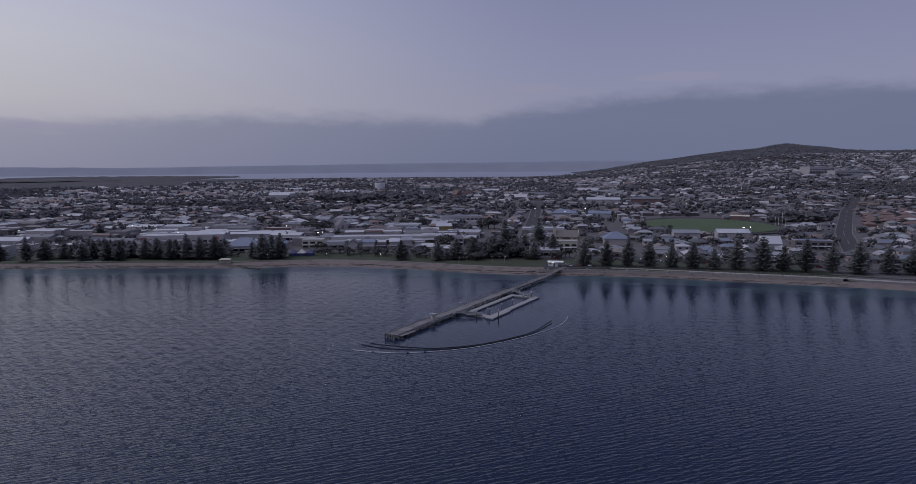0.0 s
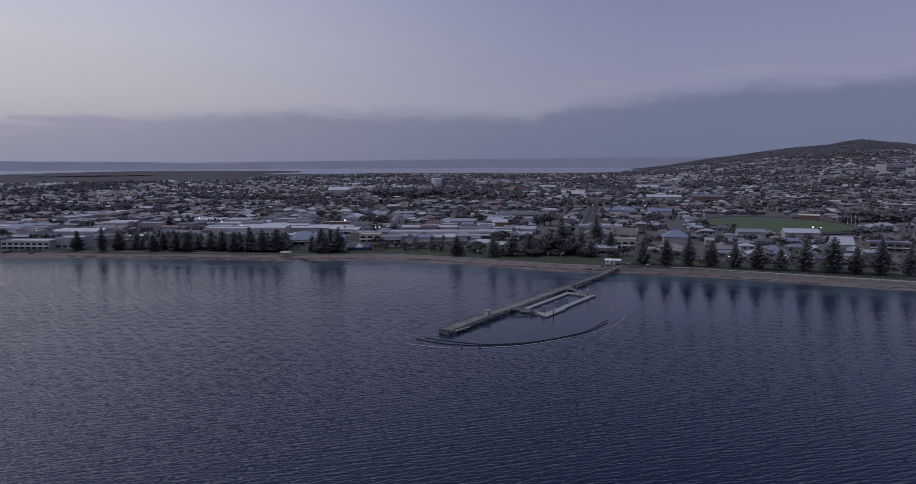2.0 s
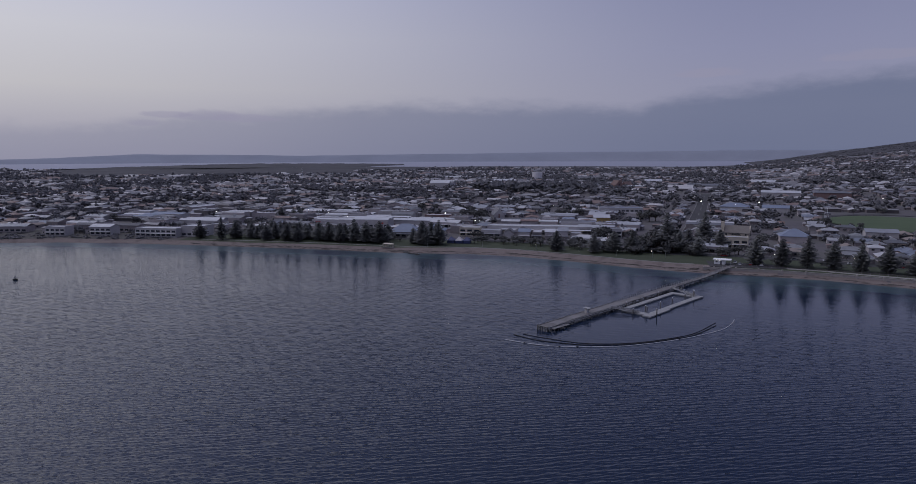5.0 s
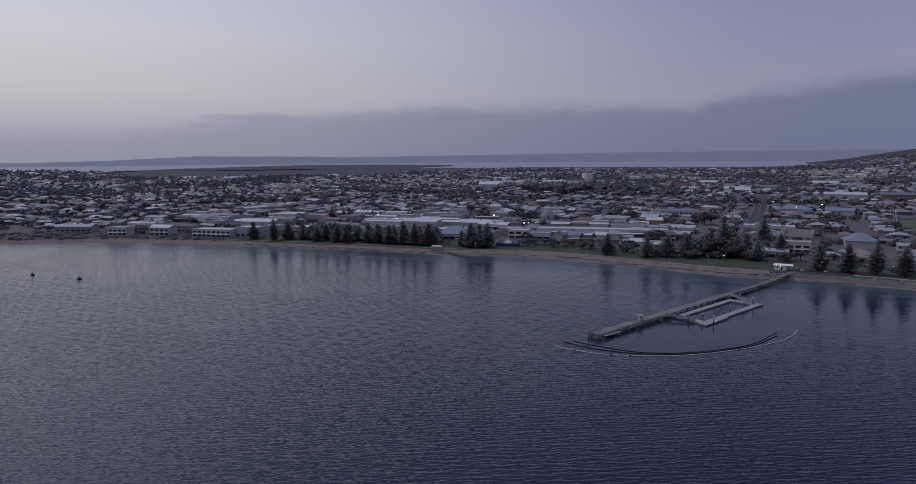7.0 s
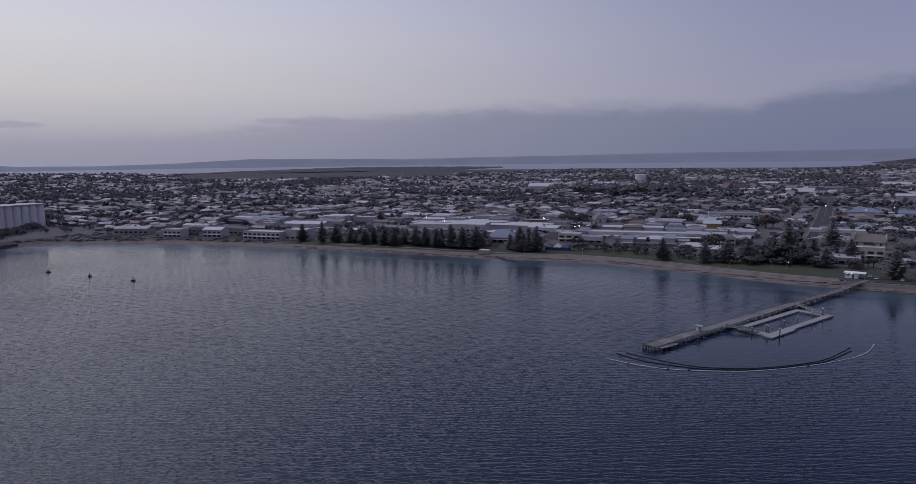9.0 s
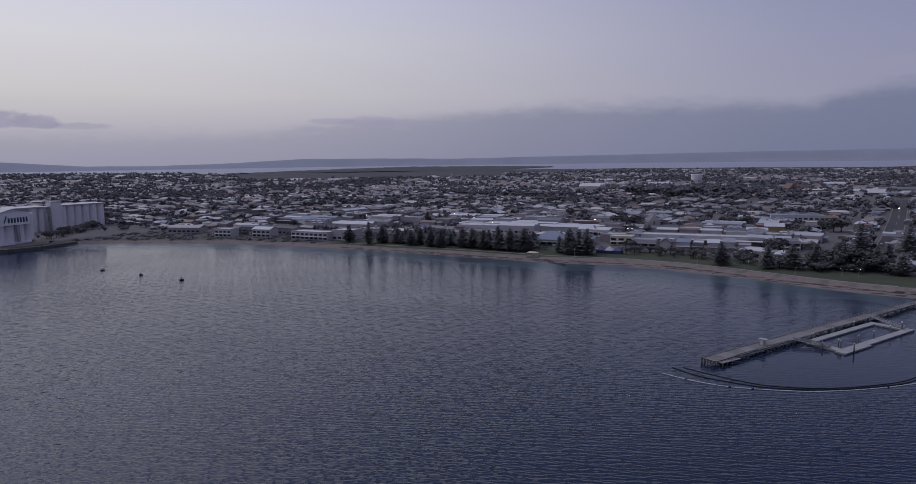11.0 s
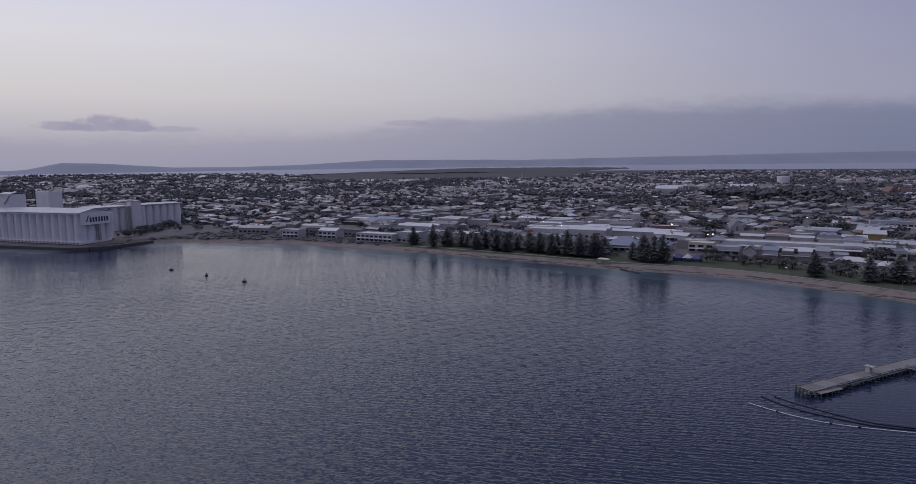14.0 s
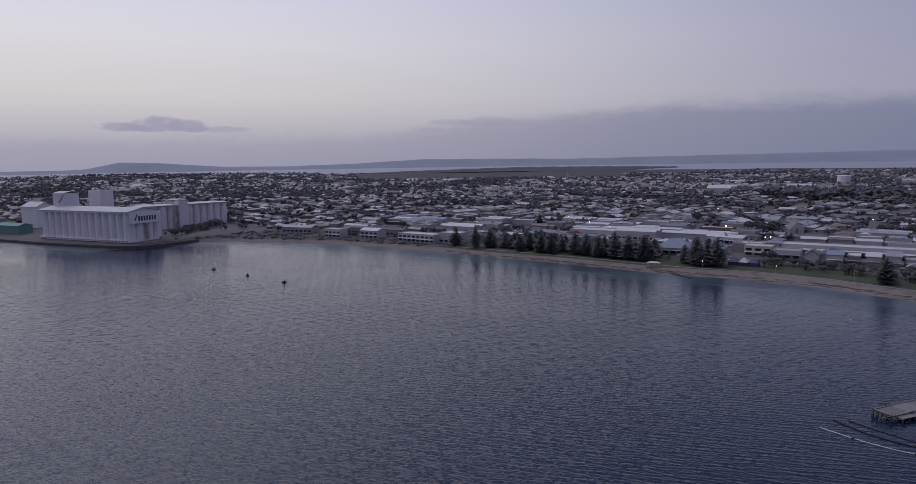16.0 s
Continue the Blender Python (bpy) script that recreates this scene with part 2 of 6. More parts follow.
M_WALL_FAR = material("far_walls", (0.235, 0.208, 0.215), 0.85, 0.15, 0.05, 0.6, per_thing=0.55, island=True)
M_GLASS = material("dark_window_glass", (0.03, 0.035, 0.045), 0.12, 0.2, 0.5, 3.0, spec=0.6)
M_TRIM = material("cream_trim", (0.55, 0.52, 0.48), 0.7, 0.1, 0.5, 5.0)
M_BRICK = material("red_brickwork", (0.215, 0.145, 0.138), 0.9, 0.2, 0.4, 5.0)
M_BLUE = material("blue_tarpaulin", (0.05, 0.06, 0.14), 0.6, 0.2, 0.4, 5.0)
M_LAMP = material("lit_lamp", (1.0, 0.93, 0.82), 0.5, 0.02, glow_strength=5.0)
M_ROCK = material("dark_rocks", (0.10, 0.095, 0.09), 0.9, 0.3, 0.5, 4.0, 0.05)


RIPPLES = [(0.95, 14), (1.08, 29), (1.2, 19), (1.32, 35), (1.45, 10), (1.6, 23), (1.8, 15), (2.05, 30), (2.5, 22), (0.85, 2), (0.75, 42), (0.65, 21)]     # length in metres, bearing of the crest


def water_material(name, deep, shallow, slope, rough):
    """Water under a light breeze: long-crested ripples of a few lengths, calmer where the surface's own ruffle value is low."""
    m = bpy.data.materials.new(name)
    m.use_nodes = True
    t = m.node_tree
    b = t.nodes["Principled BSDF"]
    g = t.nodes.new("ShaderNodeNewGeometry")
    n2 = wire(t, "ShaderNodeTexNoise", **{"Scale": 0.14, "Detail": 2.0, "Roughness": 0.5})
    n3 = wire(t, "ShaderNodeTexNoise", **{"Scale": 0.02, "Detail": 3.0, "Roughness": 0.55})
    mp = t.nodes.new("ShaderNodeMapping")
    mp.inputs["Rotation"].default_value, mp.inputs["Scale"].default_value = (0, 0, radians(-22)), (0.8, 2.2, 1.0)
    n1 = wire(t, "ShaderNodeTexNoise", **{"Scale": 1.1, "Detail": 2.0, "Roughness": 0.45})
    t.links.new(g.outputs["Position"], mp.inputs[0])
    t.links.new(mp.outputs[0], n1.inputs["Vector"])
    for n in (n2, n3):
        t.links.new(g.outputs["Position"], n.inputs["Vector"])
    h = calc(t, "MULTIPLY", n1.outputs[0], slope * 0.4)
    wob = calc(t, "MULTIPLY", n2.outputs[0], 2.4)
    for i, (length, turn) in enumerate(RIPPLES):
        k, a = 2 * math.pi / length, radians(turn + 90)
        v = t.nodes.new("ShaderNodeVectorMath")
        v.operation = "DOT_PRODUCT"
        t.links.new(g.outputs["Position"], v.inputs[0])
        v.inputs[1].default_value = (k * math.cos(a), k * math.sin(a), 0)
        ph = calc(t, "ADD", calc(t, "MULTIPLY_ADD", wob, 0.5 + 0.13 * i, 1.7 * i), v.outputs["Value"])
        h = calc(t, "MULTIPLY_ADD", calc(t, "SINE", ph), slope / k, h)
    at = t.nodes.new("ShaderNodeAttribute")
    at.attribute_name = "depth"
    ru = t.nodes.new("ShaderNodeAttribute")
    ru.attribute_name = "ruffle"
    gust = calc(t, "MULTIPLY_ADD", n3.outputs[0], 1.1, 0.45)
    h = calc(t, "MULTIPLY", h, calc(t, "MULTIPLY", ru.outputs["Fac"], gust))
    bn = t.nodes.new("ShaderNodeBump")
    bn.inputs["Strength"].default_value, bn.inputs["Distance"].default_value = 1.0, 1.0
    t.links.new(h, bn.inputs["Height"])
    t.links.new(bn.outputs[0], b.inputs["Normal"])
    mw = t.nodes.new("ShaderNodeMapping")
    mw.inputs["Scale"].default_value = (0.022, 0.06, 1.0)
    nw = wire(t, "ShaderNodeTexNoise", **{"Scale": 1.0, "Detail": 4.0, "Roughness": 0.6})
    t.links.new(g.outputs["Position"], mw.inputs[0])
    t.links.new(mw.outputs[0], nw.inputs["Vector"])
    weed = calc(t, "MULTIPLY_ADD", calc(t, "SUBTRACT", nw.outputs[0], 0.53), 9.0, 0.35, clamp=True)
    shal = blend(t, weed, shallow, deep)
    t.links.new(blend(t, at.outputs["Fac"], shal, deep), b.inputs["Base Color"])
    t.links.new(calc(t, "MULTIPLY_ADD", at.outputs["Fac"], -0.27, rough + 0.27), b.inputs["Roughness"])     # fine cat's-paws in the shallows blur the mirror
    b.inputs["IOR"].default_value = 1.333
    b.inputs["Specular IOR Level"].default_value = 0.5
    return m


M_SEA = water_material("sea_water", (0.008, 0.016, 0.036), (0.042, 0.07, 0.082), 0.042, 0.06)
# far bay: pale base colour fills in for the sky it would reflect
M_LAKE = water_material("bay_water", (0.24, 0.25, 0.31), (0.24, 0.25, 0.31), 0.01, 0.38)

# ---- mesh helpers ----


class Shape:
    """A growing list of points and faces, turned into one mesh at the end."""

    def __init__(self):
        self.v, self.f = [], []

    def add(self, pts, faces):
        n = len(self.v)
        self.v += [tuple(p) for p in pts]
        self.f += [tuple(n + i for i in q) for q in faces]
        return self

    def box(self, x0, y0, z0, x1, y1, z1):
        return self.add([(x0, y0, z0), (x1, y0, z0), (x1, y1, z0), (x0, y1, z0), (x0, y0, z1), (x1, y0, z1), (x1, y1, z1), (x0, y1, z1)],
                        [(0, 3, 2, 1), (4, 5, 6, 7), (0, 1, 5, 4), (1, 2, 6, 5), (2, 3, 7, 6), (3, 0, 4, 7)])

    def beam(self, a, b, w, h=None):
        """A square bar from a to b."""
        a, b, h = Vector(a), Vector(b), h or w
        d = (b - a).normalized()
        s = d.cross(Vector((0, 0, 1)))
        s = Vector((1, 0, 0)) if s.length < 1e-4 else s.normalized()
        u = s.cross(d)
        c = [s * w / 2 * i + u * h / 2 * j for i, j in ((-1, -1), (1, -1), (1, 1), (-1, 1))]
        return self.add([a + q for q in c] + [b + q for q in c], [(0, 1, 2, 3), (7, 6, 5, 4), (0, 4, 5, 1), (1, 5, 6, 2), (2, 6, 7, 3), (3, 7, 4, 0)])

    def tube(self, a, b, r0, r1, n=8):
        a, b = Vector(a), Vector(b)
        d = (b - a).normalized()
        s = d.cross(Vector((0, 0, 1)))
        s = Vector((1, 0, 0)) if s.length < 1e-4 else s.normalized()
        u = s.cross(d)
        pts = []
        for c, r in ((a, r0), (b, r1)):
            pts += [c + (s * math.cos(2 * math.pi * i / n) + u * math.sin(2 * math.pi * i / n)) * r for i in range(n)]
        return self.add(pts, [(i, (i + 1) % n, n + (i + 1) % n, n + i) for i in range(n)] + [tuple(range(n - 1, -1, -1)), tuple(range(n, 2 * n))])

    def gable(self, x0, y0, x1, y1, z, rise, over=0.5, thick=0.18):
        """A two-sided roof with its ridge along x, with thickness."""
        x0, x1, y0, y1, ym = x0 - over, x1 + over, y0 - over, y1 + over, (y0 + y1) / 2
        p = [(x, y, z + h) for x in (x0, x1) for y, h in ((y0, 0), (ym, rise), (y1, 0))]
        q = [(a, b, c - thick) for a, b, c in p]
        return self.add(p + q, [(0, 3, 4, 1), (1, 4, 5, 2), (6, 7, 10, 9), (7, 8, 11, 10), (0, 6, 9, 3), (2, 5, 11, 8), (0, 1, 7, 6), (1, 2, 8, 7), (3, 9, 10, 4), (4, 10, 11, 5)])

    def hip(self, x0, y0, x1, y1, z, rise, over=0.6, thick=0.18):
        """A four-sided roof with its ridge along x."""
        x0, x1, y0, y1, ym = x0 - over, x1 + over, y0 - over, y1 + over, (y0 + y1) / 2
        k = (y1 - y0) / 2
        p = [(x0, y0, z), (x1, y0, z), (x1, y1, z), (x0, y1, z), (x0 + k, ym, z + rise), (x1 - k, ym, z + rise)]
        q = [(a, b, c - thick) for a, b, c in p[:4]]
        return self.add(p + q, [(0, 1, 5, 4), (1, 2, 5), (2, 3, 4, 5), (3, 0, 4), (0, 6, 7, 1), (1, 7, 8, 2), (2, 8, 9, 3), (3, 9, 6, 0), (9, 8, 7, 6)])

    def mesh(self, name, mat, smooth=False):
        me = bpy.data.meshes.new(name)
        me.from_pydata(self.v, [], self.f)
        me.materials.append(mat)
        if smooth:
            me.polygons.foreach_set("use_smooth", [True] * len(me.polygons))
        me.update()
        return me


def part(name, shape, mat, parent, label="", smooth=False):
    ob = new(name, shape.mesh(name, mat, smooth) if isinstance(shape, Shape) else shape)
    ob.parent = parent
    return tagged(ob, label)


def thing(name, m, label, category, group="", kind=""):
    ob = new(name)
    ob.matrix_basis = m
    return tagged(ob, label, category, group, kind)


def place(x, y, turn=0.0, dz=0.0, size=1.0):
    return pose(x, y, float(ground_z(x, y)) + dz, 0, 0, turn) @ Matrix.Scale(size, 4)

def sstep(a, b, v):
    t = np.clip((np.asarray(v, float) - a) / (b - a), 0, 1)
    return t * t * (3 - 2 * t)


# the waterline, west (silo wharf) to east, and the height of the country behind it by bearing
SHORE_X = [-3500, -1400, -900, -743, -659, -577, -568, -552, -498, -442, -382, -323, -221, -157, -105, -72, -40, -16, 5, 30, 51, 74, 108, 139, 169, 197, 224, 240, 420, 800, 2500]
SHORE_Y = [-900, 40, 190, 243, 260, 285, 340, 358, 381, 400, 409, 413, 415, 413, 420, 417, 408, 399, 391, 384, 381, 380, 374, 363, 353, 344, 335, 328, 262, 120, -600]
CREST_A = [-90, -74, -70, -66, -58, -53, -48, -44, 0, 90]
CREST_Z = [10, 11, 14, 15, 11, 8, 5, 2, 0, 0]
SKY_A = [-2, 4.5, 9.5, 11.5, 14.4, 16.7, 19, 21.2, 23.3, 24.4, 25.4, 26.6, 27.8, 29.3, 31.2, 33.6, 50]
SKY_Z = [26, 32, 46, 54, 79, 96, 116, 136, 146, 160, 170, 158, 150, 135, 127, 127, 121]
LAKE = 24.0


def shore_y(x):
    return np.interp(x, SHORE_X, SHORE_Y)


def beach_width(x):
    return np.interp(x, [-600, -400, -190, -120, 60], [5.0, 6.0, 7.5, 12.0, 13.0])


def wall_line(x):
    return np.interp(x, [40, 100, 140, 217, 260], [5.5, 6.0, 9.5, 11.0, 9.0])


def ground_z(x, y):
    x, y = np.asarray(x, float), np.asarray(y, float)
    s = y - shore_y(x)
    r, az = np.hypot(x, y), np.degrees(np.arctan2(x, y))
    deep = np.interp(s, [-60, -12, 0], [-6, -0.8, 0])
    bw = beach_width(x)
    soft = np.interp(s / bw, [0, 0.85, 1.1, 6], [0, 1.6, 2.5, 3.2])
    wo = wall_line(x)
    walled = np.where(s < wo, 0.9 * s / wo, np.interp(s - wo, [0, 0.6, 50], [0.9, 2.7, 3.2]))
    w = sstep(30, 58, x) * (1 - sstep(216, 224, x))
    z = np.where(s < 0, deep, soft * (1 - w) + walled * w)
    land = sstep(0, 60, s)
    rise = (LAKE - 1.0) * sstep(450, 2450, r)
    rise = rise + np.interp(az, CREST_A, CREST_Z) * sstep(700, 1900, r) * (1 - sstep(2200, 2500, r))
    far = 3700.0
    up = np.maximum(np.interp(az, SKY_A, SKY_Z) - LAKE - 2, 0)
    k = np.clip((r - 850) / (far - 850), 0, 1.02)
    rise = rise + up * k ** 1.15 * sstep(3, 12, az)
    fall = (1 - sstep(9, 16, az)) * sstep(2500, 2620, r)
    return z + land * (rise - fall * 14)


# ---- sea, bay, land, hills ----


def sheet(name, xs, ys, zfun, mat, label, category, keep=None, smooth=True):
    """A grid of points over the plan, one surface."""
    X, Y = np.meshgrid(xs, ys)
    Z = zfun(X, Y)
    nx, ny = len(xs), len(ys)
    pts = np.stack([X.ravel(), Y.ravel(), Z.ravel()], 1)
    idx = np.arange(nx * ny).reshape(ny, nx)
    quads = np.stack([idx[:-1, :-1], idx[:-1, 1:], idx[1:, 1:], idx[1:, :-1]], -1).reshape(-1, 4)
    if keep is not None:
        quads = quads[keep(pts[quads].mean(1))]
    me = bpy.data.meshes.new(name)
    me.from_pydata(pts.tolist(), [], quads.tolist())
    me.materials.append(mat)
    if smooth:
        me.polygons.foreach_set("use_smooth", [True] * len(me.polygons))
    me.update()
    return tagged(new(name, me), label, category, kind="structure")


def axis(*spans):
    out = []
    for a, b, step in spans:
        out += list(np.arange(a, b, step))
    return np.array(out + [spans[-1][1]])


RW = np.random.RandomState(3)
WAVES = []
for i in range(24):
    lam = 4.5 * 2.0 ** RW.rand()                       # the longer waves, 4.5 to 9 m, crests lying west-south-west to east-north-east
    ang = radians(112 + RW.normal(0, 14))
    WAVES.append((2 * np.pi / lam * np.cos(ang), 2 * np.pi / lam * np.sin(ang), RW.rand() * 6.28, lam * 0.00035))


def ruffle(X, Y):
    """How far the breeze ruffles the water: calm along the beach and inside the booms."""
    d = shore_y(X) - Y
    u, v = ((X - 10) + (Y - 247)) * 0.7071, (-(X - 10) + (Y - 247)) * 0.7071
    pool_lee = 1 - sstep(0.55, 1.1, np.hypot(u / 50, v / 24))
    far_lee = (1 - sstep(0.3, 1.0, np.hypot((X - 75) / 75, (Y - 300) / 60))) * 0.5
    return (0.45 + 0.55 * sstep(20, 270, d)) * (1 - 0.72 * pool_lee) * (1 - far_lee)


def swell(X, Y):
    Z = np.zeros_like(X)
    for kx, ky, ph, amp in WAVES:
        Z += amp * np.sin(kx * X + ky * Y + ph)
    fine = sstep(60, 130, Y) * (1 - sstep(560, 640, -X)) * (1 - sstep(300, 350, X))
    return Z * ruffle(X, Y) * fine * sstep(0, 40, shore_y(X) - Y)


sea = sheet("water", axis((-4600, -900, 185), (-900, -640, 20), (-640, 360, 2.0), (360, 600, 20), (600, 4600, 200)), axis((-4600, -400, 300), (-400, 40, 40), (40, 90, 5), (90, 425, 1.2), (425, 480, 10)),
            swell, M_SEA, "dark blue rippled sea in the sheltered bay at dusk", "sea")
dep = sea.data.attributes.new("depth", "FLOAT", "POINT")
ruf = sea.data.attributes.new("ruffle", "FLOAT", "POINT")
co = np.empty(len(sea.data.vertices) * 3)
sea.data.vertices.foreach_get("co", co)
co = co.reshape(-1, 3)
dep.data.foreach_set("value", sstep(3, 70, shore_y(co[:, 0]) - co[:, 1]).astype(np.float32))
ruf.data.foreach_set("value", ruffle(co[:, 0], co[:, 1]).astype(np.float32))


def polar_sheet(name, az0, az1, na, rs, zfun, mat, label, category):
    az = np.radians(np.linspace(az0, az1, na))
    A, R = np.meshgrid(az, np.array(rs))
    X, Y = R * np.sin(A), R * np.cos(A)
    Z = zfun(X, Y)
    pts = np.stack([X.ravel(), Y.ravel(), Z.ravel()], 1)
    ny, nx = A.shape
    idx = np.arange(nx * ny).reshape(ny, nx)
    quads = np.stack([idx[:-1, :-1], idx[1:, :-1], idx[1:, 1:], idx[:-1, 1:]], -1).reshape(-1, 4)[:, ::-1]
    me = bpy.data.meshes.new(name)
    me.from_pydata(pts.tolist(), [], quads.tolist())
    me.materials.append(mat)
    me.polygons.foreach_set("use_smooth", [True] * len(me.polygons))
    me.update()
    return tagged(new(name, me), label, category, kind="structure")


def land_z(X, Y):
    r = np.hypot(X, Y)
    lump = np.array([noise.noise((a * 0.004, b * 0.004, 0.0)) for a, b in zip(X.ravel(), Y.ravel())]).reshape(X.shape)
    s = Y - shore_y(X)
    return ground_z(X, Y) + lump * 3.5 * sstep(900, 2000, r) - 0.9 * sstep(-40, -14, s) * (1 - sstep(45, 62, s))


ground = polar_sheet("ground", -100, 75, 420, np.concatenate([np.arange(230, 520, 4), np.arange(520, 1000, 12), np.arange(1000, 2800, 40), np.arange(2800, 4200, 100)]),
                     land_z, M_TOWN, "town land of asphalt, gravel and dry grass rising inland", "ground")
ground.data.materials.append(M_BUSH)
gc = np.empty(len(ground.data.polygons) * 3)
ground.data.polygons.foreach_get("center", gc)
gc = gc.reshape(-1, 3)
gr, ga = np.hypot(gc[:, 0], gc[:, 1]), np.degrees(np.arctan2(gc[:, 0], gc[:, 1]))
ground.data.polygons.foreach_set("material_index", (((gr > 2300) & (ga < 14)) | (gr > 2420) & (ga > 13) & (ga < 28) | (gr > 2900) | ((gr > 1690) & (ga < -17) & (ga > -47))).astype(int))


def shore_band(name, x0, x1, near, far, n, mat, label, category, lift=0.0, wander=0.0):
    """A band of ground that follows the waterline, from near to far metres inland (numbers or functions of x)."""
    xs = np.linspace(x0, x1, int((x1 - x0) / 2.5) + 1)
    lo = near(xs) if callable(near) else np.full_like(xs, near)
    hi = far(xs) if callable(far) else np.full_like(xs, far)
    hi = hi + wander * (np.sin(xs * 0.05) + 0.5 * np.sin(xs * 0.21 + 1))
    K = np.linspace(0, 1, n)[:, None]
    O = lo * (1 - K) + hi * K
    A = np.broadcast_to(xs, O.shape)
    Y = shore_y(A) + O
    Z = ground_z(A, Y) + lift
    pts = np.stack([A.ravel(), Y.ravel(), Z.ravel()], 1)
    ny, nx = A.shape
    idx = np.arange(nx * ny).reshape(ny, nx)
    quads = np.stack([idx[:-1, :-1], idx[:-1, 1:], idx[1:, 1:], idx[1:, :-1]], -1).reshape(-1, 4)
    me = bpy.data.meshes.new(name)
    me.from_pydata(pts.tolist(), [], quads.tolist())
    me.materials.append(mat)
    me.polygons.foreach_set("use_smooth", [True] * len(me.polygons))
    return tagged(new(name, me), label, category, kind="structure")


shore_band("ground_beach", -580, 50, -16, lambda x: beach_width(x) * 1.12, 24, M_SAND, "narrow pinkish sand beach along the bay", "beach", 0.02, 0.5)
shore_band("ground_beach", 50, 430, -16, lambda x: wall_line(x) + 0.2, 18, M_SAND, "narrow sand beach below the sea wall", "beach", 0.02)
shore_band("ground_lawn", -345, 50, lambda x: beach_width(x) * 1.02, 48, 14, M_LAWN, "mown foreshore lawn under the pines", "lawn", 0.0)
shore_band("ground_lawn", 50, 217, lambda x: wall_line(x) + 0.62, 48, 14, M_LAWN, "grass strip under the pines behind the sea wall", "lawn", 0.0)
shore_band("ground_bank", 217, 430, lambda x: wall_line(x) + 0.3, 48, 14, M_TOWN, "low brown bank behind the eastern beach", "bank", 0.0)
shore_band("ground_bank", -580, -345, lambda x: beach_width(x) * 1.02, 62, 14, M_SCRUB, "dark scrubby bank behind the western beach", "bank", 0.0)

bay = polar_sheet("water_inland", -90, 30, 120, np.arange(2380, 4960, 60), lambda X, Y: np.full_like(X, LAKE), M_LAKE, "still water of the far bay behind the town, painted pale as reflected sky", "bay")


def spit_z(X, Y):
    r, a = np.hypot(X, Y), np.degrees(np.arctan2(X, Y))
    near = np.interp(a, [-48, -30, -25, -22, -19.6], [2290, 2290, 2340, 2800, 3060])
    far = np.interp(a, [-48, -44, -40, -36, -33, -25, -21.5, -19.6], [2460, 2700, 3050, 3400, 3700, 3500, 3280, 3080])
    inside = sstep(0, 60, r - near) * sstep(0, 60, far - r)
    lump = np.array([noise.noise((p * 0.02, q * 0.02, 3.0)) for p, q in zip(X.ravel(), Y.ravel())]).reshape(X.shape)
    return LAKE - 3 + inside * (7.5 + 2.5 * lump)


spit = polar_sheet("ground_spit", -50, -19, 160, np.arange(2360, 3760, 28), spit_z, M_BUSH, "low scrub-covered spit of land in the far bay", "spit")

HILL_A = [-100, -74, -69.7, -67.9, -65.6, -63.3, -60.1, -58, -53.5, -48.8, -43.9, -41.4, -33.7, -28.6, -23.6, -18.8, -14.2, -5.7, 0.4, 9.5, 13.4, 25, 60, 90]
HILL_E = [-0.3, -0.3, -0.32, -0.23, 0.25, 0.17, -0.06, -0.24, -0.27, -0.2, 0.02, 0.14, 0.08, -0.02, 0.05, 0.1, 0.13, 0.24, 0.25, 0.32, 0.29, 0.2, 0.2, 0.2]


def hills_z(X, Y):
    r, a = np.hypot(X, Y), np.degrees(np.arctan2(X, Y))
    crest = 70 + 4850 * np.tan(np.radians(np.interp(a, HILL_A, HILL_E)))
    lump = np.array([noise.noise((p * 0.006, q * 0.006, 7.0)) for p, q in zip(X.ravel(), Y.ravel())]).reshape(X.shape)
    return LAKE - 2 + (crest - LAKE + 2 + lump * 2.5) * sstep(4620, 4860, r)


hills = polar_sheet("backdrop_hills", -100, 75, 500, np.arange(4600, 4961, 30), hills_z, M_HILL, "low hills on the far side of the bay, blue-grey with painted haze", "hills")

# ---- jetty, pontoon pool and floating booms ----
POOL = pose(-29.4, 231.2, 0, 0, 0, -29.2)       # local y runs from the seaward end to the shore
JETTY = pose(-29.8, 234.4, -0.25, 0, 0, -29.2)


